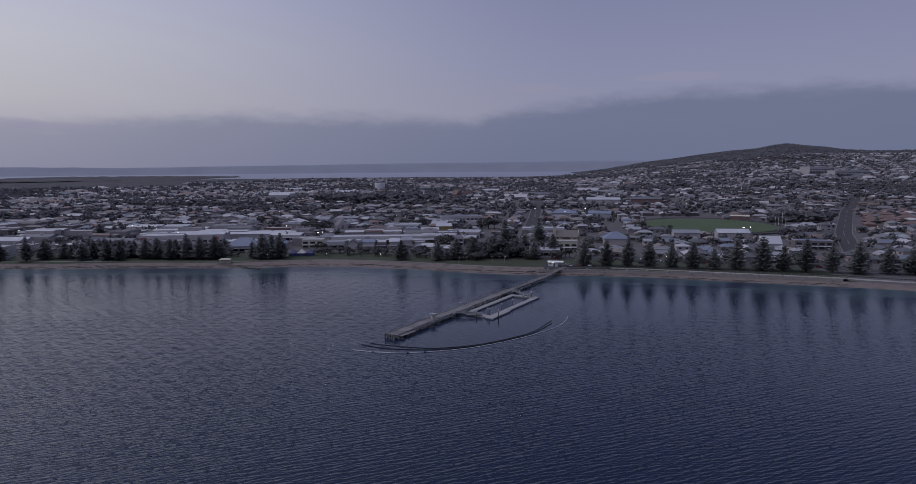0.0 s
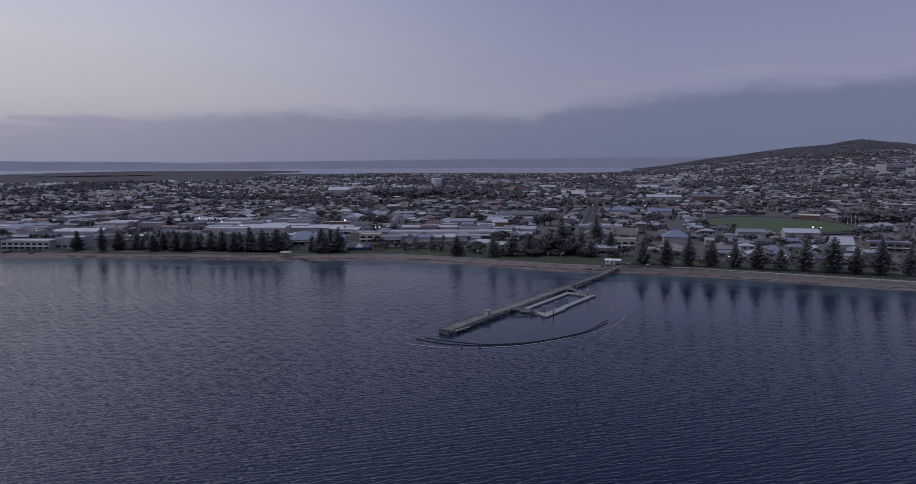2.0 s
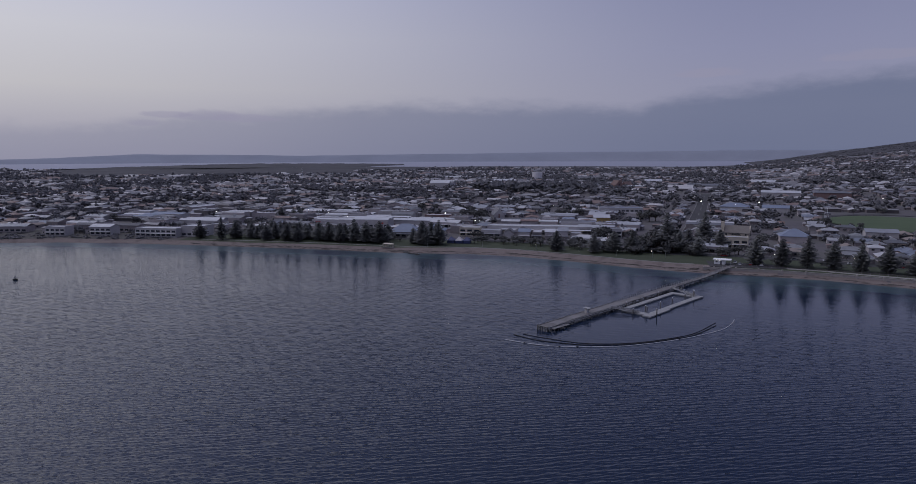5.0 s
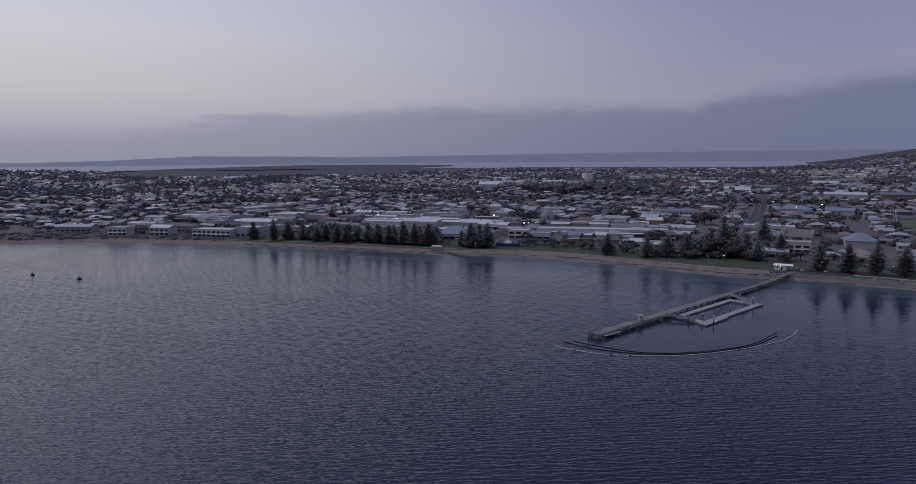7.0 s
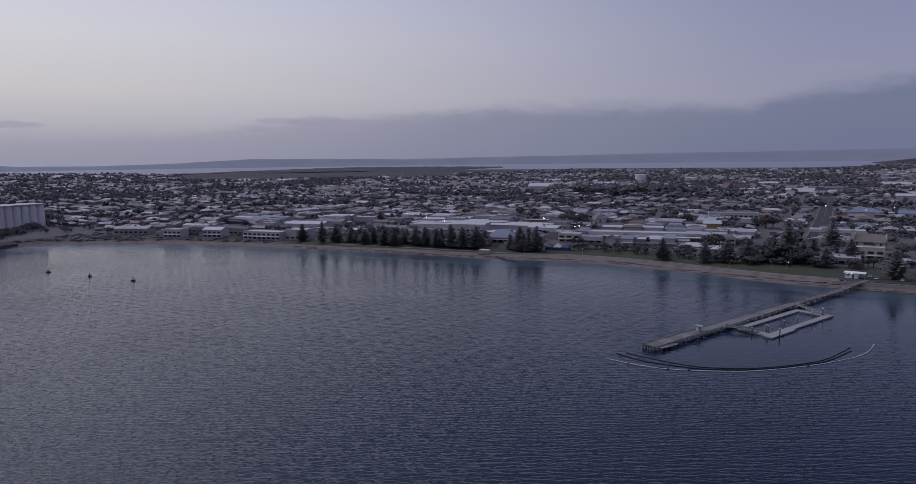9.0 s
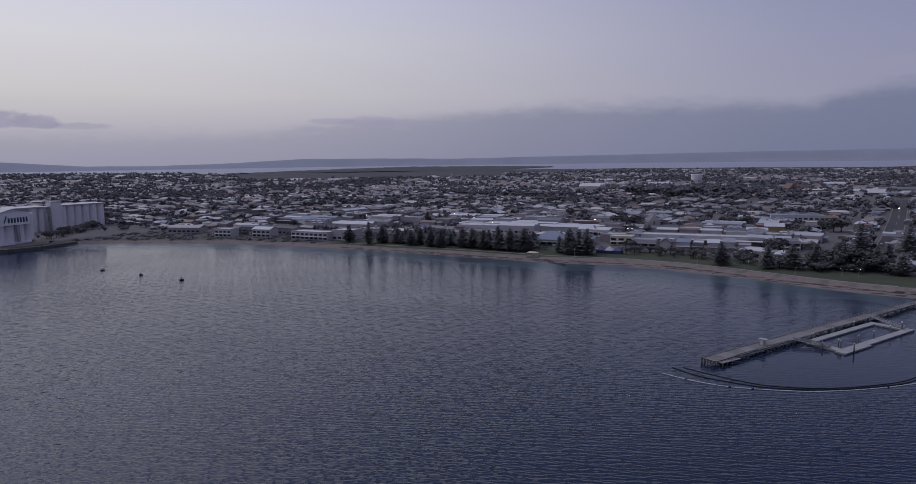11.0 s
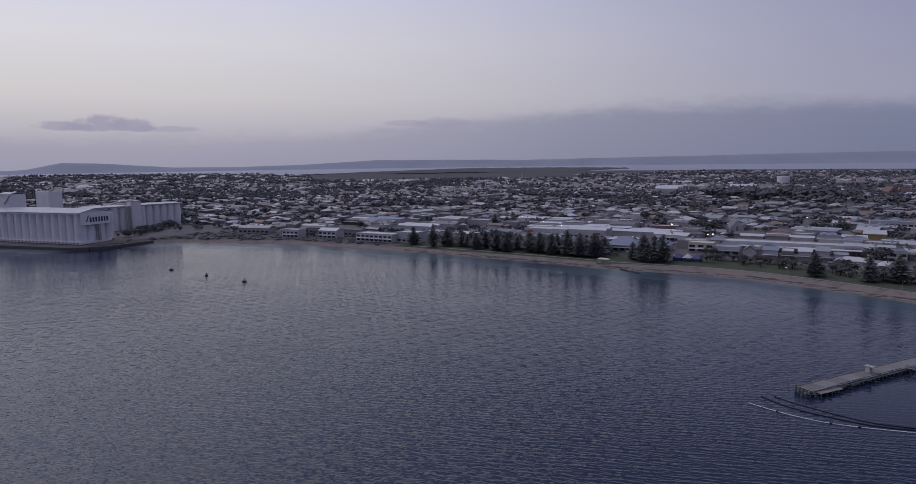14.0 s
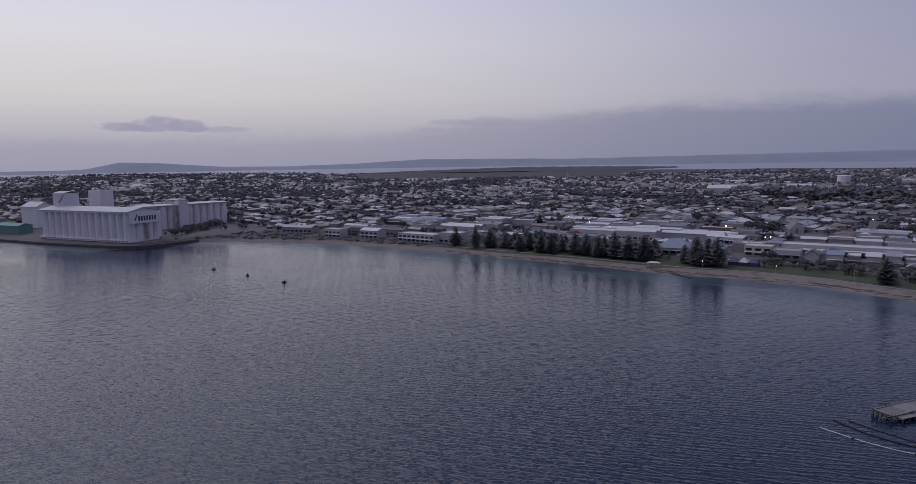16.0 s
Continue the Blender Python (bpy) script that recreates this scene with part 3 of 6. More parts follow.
def build_jetty():
    j = thing("jetty", JETTY, "long weathered grey timber jetty on dark piles reaching from the beach", "jetty")
    rng = random.Random(5)
    # deck in bays, broad at the seaward end, narrow and rising towards the shore
    y, step = 0.0, 6.0

    def level(v):
        return 2.0 + 1.2 * float(sstep(146, 178, v))

    while y < 182:
        x0, x1 = (0.0, 4.7) if y < 12 else (0.0, 5.0) if y < 60 else (0.6, 4.8) if y < 108 else (1.4, 4.4)
        h, h2 = level(y), level(y + step)
        dz = rng.uniform(-0.02, 0.02)
        e0, e1 = x0 + rng.uniform(-0.06, 0.06), x1 + rng.uniform(-0.06, 0.06)
        part("deck_bay", Shape().add([(e0, y + 0.03, h - 0.14), (e1, y + 0.03, h - 0.14), (e1, y + step - 0.03, h2 - 0.14), (e0, y + step - 0.03, h2 - 0.14), (e0, y + 0.03, h + dz), (e1, y + 0.03, h + dz), (e1, y + step - 0.03, h2 + dz), (e0, y + step - 0.03, h2 + dz)],
                                     [(0, 3, 2, 1), (4, 5, 6, 7), (0, 1, 5, 4), (1, 2, 6, 5), (2, 3, 7, 6), (3, 0, 4, 7)]), M_DECK, j)
        # crosshead, supports and bracing under each bay
        part("crosshead", Shape().box(x0 - 0.25, y + 0.1, h - 0.7, x1 + 0.25, y + 0.45, h - 0.4), M_TIMBER, j)
        for k in range(2):
            px = x0 + 0.35 + (x1 - x0 - 0.9) * k
            part("support_post", Shape().tube((px, y + 0.28, -2.5), (px, y + 0.28, h - 0.4), 0.16, 0.14, 8), M_PILE, j, smooth=True)
        part("brace", Shape().beam((x0 + 0.2, y + 0.55, 0.3), (x1 - 0.2, y + 0.55, h - 0.6), 0.14), M_PILE, j)
        for px in (x0 + 0.2, x1 - 0.2):
            part("stringer", Shape().beam((px, y, h - 0.27), (px, y + step, h2 - 0.27), 0.22, 0.24), M_TIMBER, j)
        if y < 60:
            part("fender_rail", Shape().box(x1 + 0.1, y, 1.05, x1 + 0.3, y + step - 0.1, 1.42), M_FENDER, j, "pale horizontal fender timber")
            for k in range(3):
                part("fender_post", Shape().box(x1 + 0.3, y + 1 + 2 * k, 0.45, x1 + 0.46, y + 1.2 + 2 * k, 1.5), M_TIMBER, j)
            part("deck_edge", Shape().box(x1 + 0.07, y + 0.02, 1.72, x1 + 0.25, y + step - 0.02, 1.98), M_FENDER, j, "pale weathered edge timber")
        y += step
    # heavy pale framing over the seaward end
    for z0 in (0.75, 1.35, 1.85):
        part("end_waler", Shape().box(-0.2, -0.32, z0, 4.9, -0.04, z0 + 0.22), M_FENDER, j, "pale horizontal end timber")
    for k in range(5):
        part("end_post", Shape().box(-0.1 + 1.16 * k, -0.6, -1.5, 0.16 + 1.16 * k, -0.33, 2.0), M_PILE, j)
    for k in range(2):
        part("end_brace", Shape().beam((0.2 + 2.3 * k, -0.45, 0.4), (2.3 + 2.3 * k, -0.45, 1.8), 0.18), M_FENDER, j)
    part("corner_post", Shape().tube((-0.3, -0.2, -2), (-0.3, -0.2, 2.35), 0.32, 0.3, 8), M_PILE, j, smooth=True)
    # low landing stage along the east side near the end
    for k in range(4):
        y0 = 1.4 + 2.6 * k
        part("landing_bay", Shape().box(4.95, y0, 1.25 - 0.06 * k, 6.7, y0 + 2.5, 1.42 - 0.06 * k), M_DECK, j)
        for px in (5.15, 6.5):
            part("support_post", Shape().tube((px, y0 + 0.3, -2.5), (px, y0 + 0.3, 1.3 - 0.06 * k), 0.15, 0.14, 8), M_PILE, j, smooth=True)
    # kerbs, and handrails where the deck narrows
    part("kerb", Shape().box(0.0, 0.0, 2.03, 0.2, 60, 2.22), M_TIMBER, j)
    part("kerb", Shape().box(4.78, 12.2, 2.03, 4.98, 44, 2.22), M_TIMBER, j)
    for k in range(62):
        y0 = 58 + 2 * k
        for side in ((0.7,) if y0 < 108 else (1.5, 4.3)):
            part("rail_post", Shape().box(side - 0.05, y0 - 0.05, level(y0) - 0.1, side + 0.05, y0 + 0.05, level(y0) + 1.1), M_FENDER, j)
            if k < 61:
                for z0 in (0.55, 1.06):
                    part("handrail", Shape().beam((side, y0 + 0.06, level(y0) + z0), (side, y0 + 1.94, level(y0 + 2) + z0), 0.07, 0.08), M_TIMBER, j)
    return j


jetty = build_jetty()

shelter = thing("kiosk", JETTY @ pose(2.4, 30.6, 2.03) @ Matrix.Scale(0.9, 4), "small white cubicle with an overhanging flat roof on the jetty", "kiosk")
part("wall", Shape().box(-0.75, -0.8, 0, 0.75, 0.8, 2.15), M_BOOM, shelter)
part("roof", Shape().box(-1.3, -1.2, 2.17, 2.0, 1.3, 2.36), M_PONTOON, shelter, "pale overhanging flat roof")
part("door", Shape().box(-0.4, -0.84, 0.02, 0.4, -0.81, 1.95), M_TRIM, shelter)
for px in (1.7,):
    part("post", Shape().box(px, -0.9, 0, px + 0.09, -0.81, 2.16), M_STEEL, shelter)

pool = thing("swimming_pontoon", POOL @ pose(0, 0, 0), "floating grey walkways forming a rectangular sea pool beside the jetty", "pontoon")


def walkway(x0, y0, x1, y1):
    """A run of floating deck in bays with a recessed joint between them."""
    long_y = abs(y1 - y0) > abs(x1 - x0)
    n = max(1, round((abs(y1 - y0) if long_y else abs(x1 - x0)) / 5.0))
    for i in range(n):
        a, b = i / n, (i + 1) / n
        if long_y:
            q = (x0, y0 + (y1 - y0) * a + 0.05, x1, y0 + (y1 - y0) * b - 0.05)
        else:
            q = (x0 + (x1 - x0) * a + 0.05, y0, x0 + (x1 - x0) * b - 0.05, y1)
        s = Shape().box(q[0], q[1], 0.05, q[2], q[3], 0.5).box(q[0] - 0.06, q[1], 0.5, q[2] + 0.06, q[3], 0.62)
        part("walkway_bay", s, M_PONTOON, pool)


walkway(6.6, 51.2, 17.6, 55.0)
walkway(17.6, 49.6, 21.4, 68.0)
walkway(17.6, 68.0, 20.4, 103.6)
walkway(4.6, 57.0, 7.2, 100.0)
walkway(4.6, 100.0, 17.6, 103.2)
for u, v in ((55.6, 15.8), (55.2, 16.8), (67.0, 17.1), (78.0, 17.2), (91.0, 17.2), (101.2, 16.8), (100.4, 17.3), (54.6, 21.7), (50.8, 12.6), (74, 4.2), (60, 4.2), (90, 4.2)):
    tall = 3.3 if v > 15 else 2.3
    pile = part("guide_post", Shape().tube((v, u, -3), (v, u, tall), 0.25, 0.24, 10), M_PILE, pool, smooth=True)
    part("post_cap", Shape().tube((v, u, tall), (v, u, tall + 0.4), 0.3, 0.14, 10), M_WHITE, pile, "white conical cap", smooth=True)


def gangway(x0, y0, z0, x1, y1, z1):
    g = thing("gangway", POOL.copy(), "sloping grey gangway with side rails from jetty to pontoon", "gangway", "gangways to the sea pool")
    a, b = Vector((x0, y0, z0)), Vector((x1, y1, z1))
    d = (b - a).normalized()
    s = d.cross(Vector((0, 0, 1))).normalized()
    part("tread", Shape().beam(a, b, 1.5, 0.14), M_PONTOON, g)
    for k in (-1, 1):
        off = s * (0.78 * k)
        part("side_rail", Shape().beam(a + off + Vector((0, 0, 1.0)), b + off + Vector((0, 0, 1.0)), 0.09), M_STEEL, g)
        part("side_panel", Shape().beam(a + off + Vector((0, 0, 0.35)), b + off + Vector((0, 0, 0.35)), 0.06, 0.3), M_PONTOON, g)
        for i in range(7):
            p = a + (b - a) * (i / 6) + off
            part("rail_post", Shape().beam(p, p + Vector((0, 0, 1.0)), 0.06), M_STEEL, g)


gangway(3.0, 48.5, 1.74, 14.6, 52.8, 0.78)
gangway(2.4, 107.5, 1.74, 17.2, 101.6, 0.8)


def smooth_line(pts, n=12):
    """Catmull-Rom through plan points."""
    out = []
    p = [Vector(q) for q in pts]
    p = [2 * p[0] - p[1]] + p + [2 * p[-1] - p[-2]]
    for i in range(1, len(p) - 2):
        for k in range(n):
            t = k / n
            out.append(0.5 * (2 * p[i] + (p[i + 1] - p[i - 1]) * t + (2 * p[i - 1] - 5 * p[i] + 4 * p[i + 1] - p[i + 2]) * t * t + (3 * p[i] - p[i - 1] - 3 * p[i + 1] + p[i + 2]) * t ** 3))
    return out + [p[-2]]


def boom(pts, radius, mat, label, breaks=()):
    b = thing("floating_boom", pose(0, 0, 0), label, "boom", "floating booms round the sea pool")
    line = smooth_line(pts)
    cuts = [0] + [round(len(line) * c) for c in breaks] + [len(line) - 1]
    for a, z in zip(cuts, cuts[1:]):
        s = Shape()
        pts, faces = [], []
        for i in range(a, z + 1):
            d = (line[min(i + 1, len(line) - 1)] - line[max(i - 1, 0)]).normalized()
            c = Vector((*line[i], radius * 0.35))
            pts += [c + Vector((d.y * math.cos(q) * radius, -d.x * math.cos(q) * radius, math.sin(q) * radius)) for q in np.linspace(0, 2 * math.pi, 8, endpoint=False)]
            if i > a:
                n = len(pts) - 16
                faces += [(n + q, n + (q + 1) % 8, n + 8 + (q + 1) % 8, n + 8 + q) for q in range(8)]
        part("float", s.add(pts, faces + [tuple(range(8)), tuple(range(len(pts) - 1, len(pts) - 9, -1))]), mat, b, smooth=True)
    for c in cuts[1:-1]:
        p = line[c]
        part("coupling", Shape().tube((p.x - 0.35, p.y - 0.05, 0.1), (p.x + 0.35, p.y + 0.05, 0.1), radius * 1.25, radius * 1.25, 8), M_BLACK, b, "black rubber coupling", smooth=True)
    return b


boom([(-40.1, 216.7), (-28.2, 213.3), (-16.9, 213.1), (0.5, 218.0), (9.7, 223.0), (19.2, 229.8), (29.0, 238.6), (39.6, 250.6), (44.8, 260.6), (47.5, 269.8)], 0.17, M_BOOM,
     "white floating swimming boom curving off the jetty end", (0.07, 0.2, 0.245, 0.6))
boom([(-38.0, 224.3), (-28.8, 219.2), (-18.5, 217.3), (-8.8, 217.3), (1.0, 220.2), (9.8, 224.8), (19.3, 231.7), (29.2, 241.0), (38.7, 257.5)], 0.2, M_BLACK, "black floating boom line lying inside the white one")
boom([(-34.6, 226.0), (-27.3, 223.0), (-16.8, 220.0), (-9.0, 219.2), (1.0, 221.6), (9.8, 226.0), (19.2, 233.0), (29.4, 243.5), (39.3, 262.5)], 0.16, M_BLACK, "black floating boom line lying inside the white one")


def mooring(x, y, turn):
    m = thing("mooring_buoy", pose(x, y, 0, 0, 0, turn) @ Matrix.Scale(0.7, 4), "dark floating marker raft with a small upright post at anchor", "buoy", "marker rafts in the bay")
    s = Shape().tube((-1.6, 0, 0.35), (1.6, 0, 0.35), 0.55, 0.55, 10).tube((-1.6, 1.1, 0.35), (1.6, 1.1, 0.35), 0.55, 0.55, 10)
    part("float", s, M_BLACK, m, smooth=True)
    part("platform", Shape().box(-1.5, -0.5, 0.9, 1.5, 1.6, 1.1), M_PILE, m)
    part("post", Shape().tube((0, 0.5, 1.1), (0, 0.5, 3.2), 0.3, 0.18, 8), M_PILE, m, smooth=True)
    part("top_mark", Shape().box(-0.45, 0.1, 2.6, 0.45, 0.9, 3.1), M_STEEL, m)


for row in ((-408.8, 266.1, 20), (-368.7, 265.2, -15), (-329.2, 264.1, 30)):
    mooring(*row)

# ---- foreshore ----


def strip(name, xs, off0, off1, dz0, mat, label, category, depth=0.25):
    """A band that follows the waterline, between two distances inland, with thickness."""
    s = Shape()
    for a, b in zip(xs, xs[1:]):
        pts = []
        for x in (a, b):
            for o in (off0, off1):
                y = float(shore_y(x)) + o
                pts.append((x, y, float(ground_z(x, y)) + dz0))
        low = [(p[0], p[1], p[2] - depth) for p in pts]
        s.add(pts + low, [(0, 2, 3, 1), (4, 5, 7, 6), (0, 4, 6, 2), (1, 3, 7, 5), (0, 1, 5, 4), (2, 6, 7, 3)])
    ob = new(name, s.mesh(name, mat))
    return tagged(ob, label, category, kind="structure")


strip("pavement", list(np.arange(-330, 46, 6)), 14.5, 16.2, 0.05, M_PATHDULL, "pale concrete foreshore path along the lawn", "path")
strip("pavement_promenade", list(np.arange(64, 420, 6)), 13.5, 17, 0.05, M_PATH, "concrete promenade behind the sea wall", "path")
strip("road_foreshore", list(np.arange(-330, 430, 6)), 48, 57, 0.06, M_ASPHALT, "dark asphalt foreshore road behind the trees", "road")

RD = random.Random(17)
wrack = Shape()
for k in range(520):
    x = RD.uniform(-330, 215)
    bw = float(beach_width(x)) if x < 50 else float(wall_line(x))
    o = bw * RD.choice((0.16, 0.42, 0.46)) + RD.gauss(0, 0.5) + 0.8 * math.sin(x * 0.07)
    y, w, d = float(shore_y(x)) + o, RD.uniform(0.8, 4.5), RD.uniform(0.15, 0.5)
    n, lean = 7, RD.uniform(-0.25, 0.1)
    ringp = [(x + math.cos(6.283 * i / n) * w * RD.uniform(0.7, 1.2), y + math.sin(6.283 * i / n) * d * RD.uniform(0.6, 1.3) + lean * math.cos(6.283 * i / n) * w) for i in range(n)]
    wrack.add([(a, b, float(ground_z(a, b)) + 0.03) for a, b in ringp] + [(x, y, float(ground_z(x, y)) + 0.2)], [(i, (i + 1) % n, n) for i in range(n)])
tagged(new("seaweed", wrack.mesh("seaweed", M_WRACK)), "dark dried seaweed washed up in lines along the sand", "seaweed", kind="stuff")

wall = thing("sea_wall", pose(0, 0, 0), "pale concrete sea wall with a coping between beach and promenade", "sea wall", kind="structure")
xs = list(np.arange(46, 218, 6.0))
for a, b in zip(xs, xs[1:]):
    ya, yb = float(shore_y(a) + wall_line(a)), float(shore_y(b) + wall_line(b))
    part("wall_panel", Shape().add([(a + 0.04, ya, -0.2), (b - 0.04, yb, -0.2), (b - 0.04, yb + 0.6, -0.2), (a + 0.04, ya + 0.6, -0.2), (a + 0.04, ya, 2.75), (b - 0.04, yb, 2.75), (b - 0.04, yb + 0.6, 2.75), (a + 0.04, ya + 0.6, 2.75)],
                                   [(0, 3, 2, 1), (4, 5, 6, 7), (0, 1, 5, 4), (1, 2, 6, 5), (2, 3, 7, 6), (3, 0, 4, 7)]), M_SEAWALL, wall)
    part("coping", Shape().beam((a, ya + 0.3, 2.84), (b, yb + 0.3, 2.84), 0.8, 0.16), M_PATH, wall)
    if int(a) % 4 == 0:
        part("pier", Shape().box(a - 0.4, ya - 0.25, -0.2, a + 0.4, ya + 0.7, 3.5), M_SEAWALL, wall)

fence = thing("fence", pose(0, 0, 0), "low dark timber post-and-rail fence behind the sea wall", "fence")
fx = list(np.arange(64, 330, 4.0))
for a, b in zip(fx, fx[1:]):
    ya, yb = float(shore_y(a) + wall_line(a)) + 7.5, float(shore_y(b) + wall_line(b)) + 7.5
    za = float(ground_z(a, ya))
    part("post", Shape().box(a - 0.1, ya - 0.1, za - 0.2, a + 0.1, ya + 0.1, za + 1.3), M_TIMBER, fence)
    part("rail", Shape().beam((a + 0.1, ya, za + 1.0), (b - 0.1, yb, float(ground_z(b, yb)) + 1.0), 0.1, 0.5), M_PILE, fence)

# ---- conifers and broad-leaved trees ----


def conifer(seed, tall, full):
    """A Norfolk-type pine: straight trunk, level whorls of drooping fronds."""
    rng = random.Random(seed)
    trunk = Shape().tube((0, 0, -0.3), (0, 0, tall * 0.5), tall * 0.018, tall * 0.012, 8).tube((0, 0, tall * 0.5), (0, 0, tall * 0.99), tall * 0.012, 0.04, 6)
    crown = Shape()
    z = tall * 0.06
    while z < tall * 0.985:
        k = (z / tall - 0.14) / 0.86
        reach = full * (1 - k) ** 0.72 * (0.8 + 0.25 * min(1, k * 5)) * rng.uniform(0.62, 1.15) + 0.2
        n = 8 if k < 0.6 else 5
        turn = rng.uniform(0, 6.28)
        for i in range(n):
            a = turn + 6.283 * i / n + rng.uniform(-0.2, 0.2)
            rr = reach * rng.uniform(0.55, 1.15)
            ca, sa = math.cos(a), math.sin(a)
            steps = 4 if rr > 1.5 else 2
            for q in range(steps):
                u0, u1 = rr * q / steps, rr * (q + 1) / steps
                lift = lambda u: z + 0.16 * u - 0.05 * u * u / max(rr, 1) + 0.25 * (u / rr) ** 2
                w = (0.32 + 0.16 * rr) * (1.15 - 0.75 * (q / steps)) * rng.uniform(0.8, 1.25)
                h = 0.34 * rng.uniform(0.6, 1.3)
                p = [(ca * u0 - sa * w, sa * u0 + ca * w, lift(u0) - h), (ca * u1 - sa * w * 0.7, sa * u1 + ca * w * 0.7, lift(u1) - h),
                     (ca * u1 + sa * w * 0.7, sa * u1 - ca * w * 0.7, lift(u1) - h), (ca * u0 + sa * w, sa * u0 - ca * w, lift(u0) - h),
                     (ca * u0, sa * u0, lift(u0) + h * 0.6), (ca * u1, sa * u1, lift(u1) + h * 0.5)]
                crown.add(p, [(0, 1, 5, 4), (4, 5, 2, 3), (0, 3, 2, 1), (1, 2, 5)])
        z += tall * rng.uniform(0.036, 0.055)
    return trunk.mesh("trunk", M_TRUNK, True), crown.mesh("crown", M_PINE)


def leafy(seed, tall, wide, n=170):
    """A broad tree: short trunk, limbs and a crown of leaf clumps with gaps."""
    rng = random.Random(seed)
    trunk = Shape().tube((0, 0, -0.3), (0, 0, tall * 0.45), tall * 0.035, tall * 0.022, 7)
    lobes = []
    for i in range(6):
        a, r = 6.283 * i / 6 + rng.uniform(-0.4, 0.4), wide * rng.uniform(0.25, 0.62)
        c = Vector((math.cos(a) * r, math.sin(a) * r, tall * rng.uniform(0.5, 0.8)))
        lobes.append((c, wide * rng.uniform(0.34, 0.52)))
        trunk.tube((0, 0, tall * 0.3), c, tall * 0.016, tall * 0.006, 5)
    lobes.append((Vector((0, 0, tall * 0.8)), wide * 0.48))
    crown = Shape()
    for i in range(n):
        c, r = lobes[i % len(lobes)]
        d = Vector((rng.gauss(0, 1), rng.gauss(0, 1), rng.gauss(0, 1))).normalized()
        p = c + Vector((d.x * r, d.y * r, d.z * r * 0.8)) * rng.uniform(0.7, 1.05)
        s = wide * rng.uniform(0.10, 0.19)
        q = Matrix.Rotation(rng.uniform(0, 6.28), 3, d) @ Vector((d.y, -d.x, 0.3)).normalized()
        w = d.cross(q).normalized()
        crown.add([p + q * s, p + w * s * 0.9, p - q * s, p - w * s * 0.9, p + d * s * 0.75], [(0, 1, 4), (1, 2, 4), (2, 3, 4), (3, 0, 4), (0, 3, 2, 1)])
    return trunk.mesh("trunk", M_TRUNK, True), crown.mesh("crown", M_LEAF)


PINES = [conifer(11, 18, 6.2), conifer(12, 20, 6.6), conifer(13, 16, 5.8), conifer(14, 19, 5.6), conifer(15, 14, 5.4)]
PINE_H = [18, 20, 16, 19, 14]
TREES = [leafy(21, 7, 4.2), leafy(22, 9, 5.0), leafy(23, 6, 3.2, 120), leafy(24, 11, 5.2, 210), leafy(25, 8, 3.4, 140)]
TREE_H = [7, 9, 6, 11, 8]


def plant(kind, x, y, tall, rng, label, group):
    meshes, hs = (PINES, PINE_H) if kind == "pine" else (TREES, TREE_H)
    i = min(range(5), key=lambda k: abs(hs[k] - tall) + rng.uniform(0, 2.5))
    k = tall / hs[i]
    t = thing("norfolk_pine" if kind == "pine" else "tree", place(x, y, rng.uniform(0, 360)) @ Matrix.Diagonal((k * rng.uniform(1.12, 1.4), k * rng.uniform(1.12, 1.4), k, 1)), label, "pine tree" if kind == "pine" else "tree", group)
    part("trunk", meshes[i][0], M_TRUNK, t)
    part("crown", meshes[i][1], M_PINE, t)


RNG = random.Random(77)
ROW_EAST = [(77, 403, 16.5), (91, 400, 17), (104, 397, 19.5), (117, 394, 17), (130, 391, 16), (143, 389, 17), (155, 386, 13), (168, 384, 20), (182, 380, 21.5), (194, 378, 16), (206, 375, 21), (220, 372, 19), (234, 369, 20), (250, 367, 18), (262, 364, 16), (278, 357, 18), (294, 352, 19), (310, 346, 17)]
ROW_WEST = [(-334, 433, 15), (-312, 430, 18.5), (-305, 439, 14), (-292, 442, 13), (-274, 434, 13), (-272, 446, 11), (-257, 436, 14), (-247, 434, 15), (-245, 446, 11), (-232, 441, 15), (-223, 440, 15.5), (-212, 437, 15), (-201, 439, 18.6), (-191, 438, 17), (-180, 438, 17.5), (-155, 444, 12), (-146, 439, 18.6), (-141, 445, 17), (-134, 441, 19)]
ROW_MID = [(-46, 433, 13.8), (-20, 430, 14.5), (-7, 433, 15.0), (5, 436, 15.5), (14, 444, 13.0), (28, 452, 26.8), (35, 455, 15.4), (42, 450, 15.5), (36, 444, 14.5), (47, 432, 13.0), (63, 455, 15.0), (-343, 575, 13), (-335, 585, 10.5), (-326, 582, 11.5)]
for row in ROW_EAST:
    plant("pine", *row, RNG, "tall dark green Norfolk pine with tiered branches on the foreshore", "foreshore pines")
for row in ROW_WEST:
    plant("pine", *row, RNG, "dark Norfolk pine standing close to others on the beachfront lawn", "foreshore pines")
for k in range(44):
    px = -306 + 3.05 * k + RNG.uniform(-2, 2)
    plant("pine", px, float(shore_y(px)) + RNG.uniform(27, 44), RNG.uniform(8.5, 14), RNG, "dark Norfolk pine standing close to others on the beachfront lawn", "foreshore pines")
for row in ROW_MID:
    plant("pine", *row, RNG, "dark Norfolk pine beside the foreshore road", "foreshore pines")
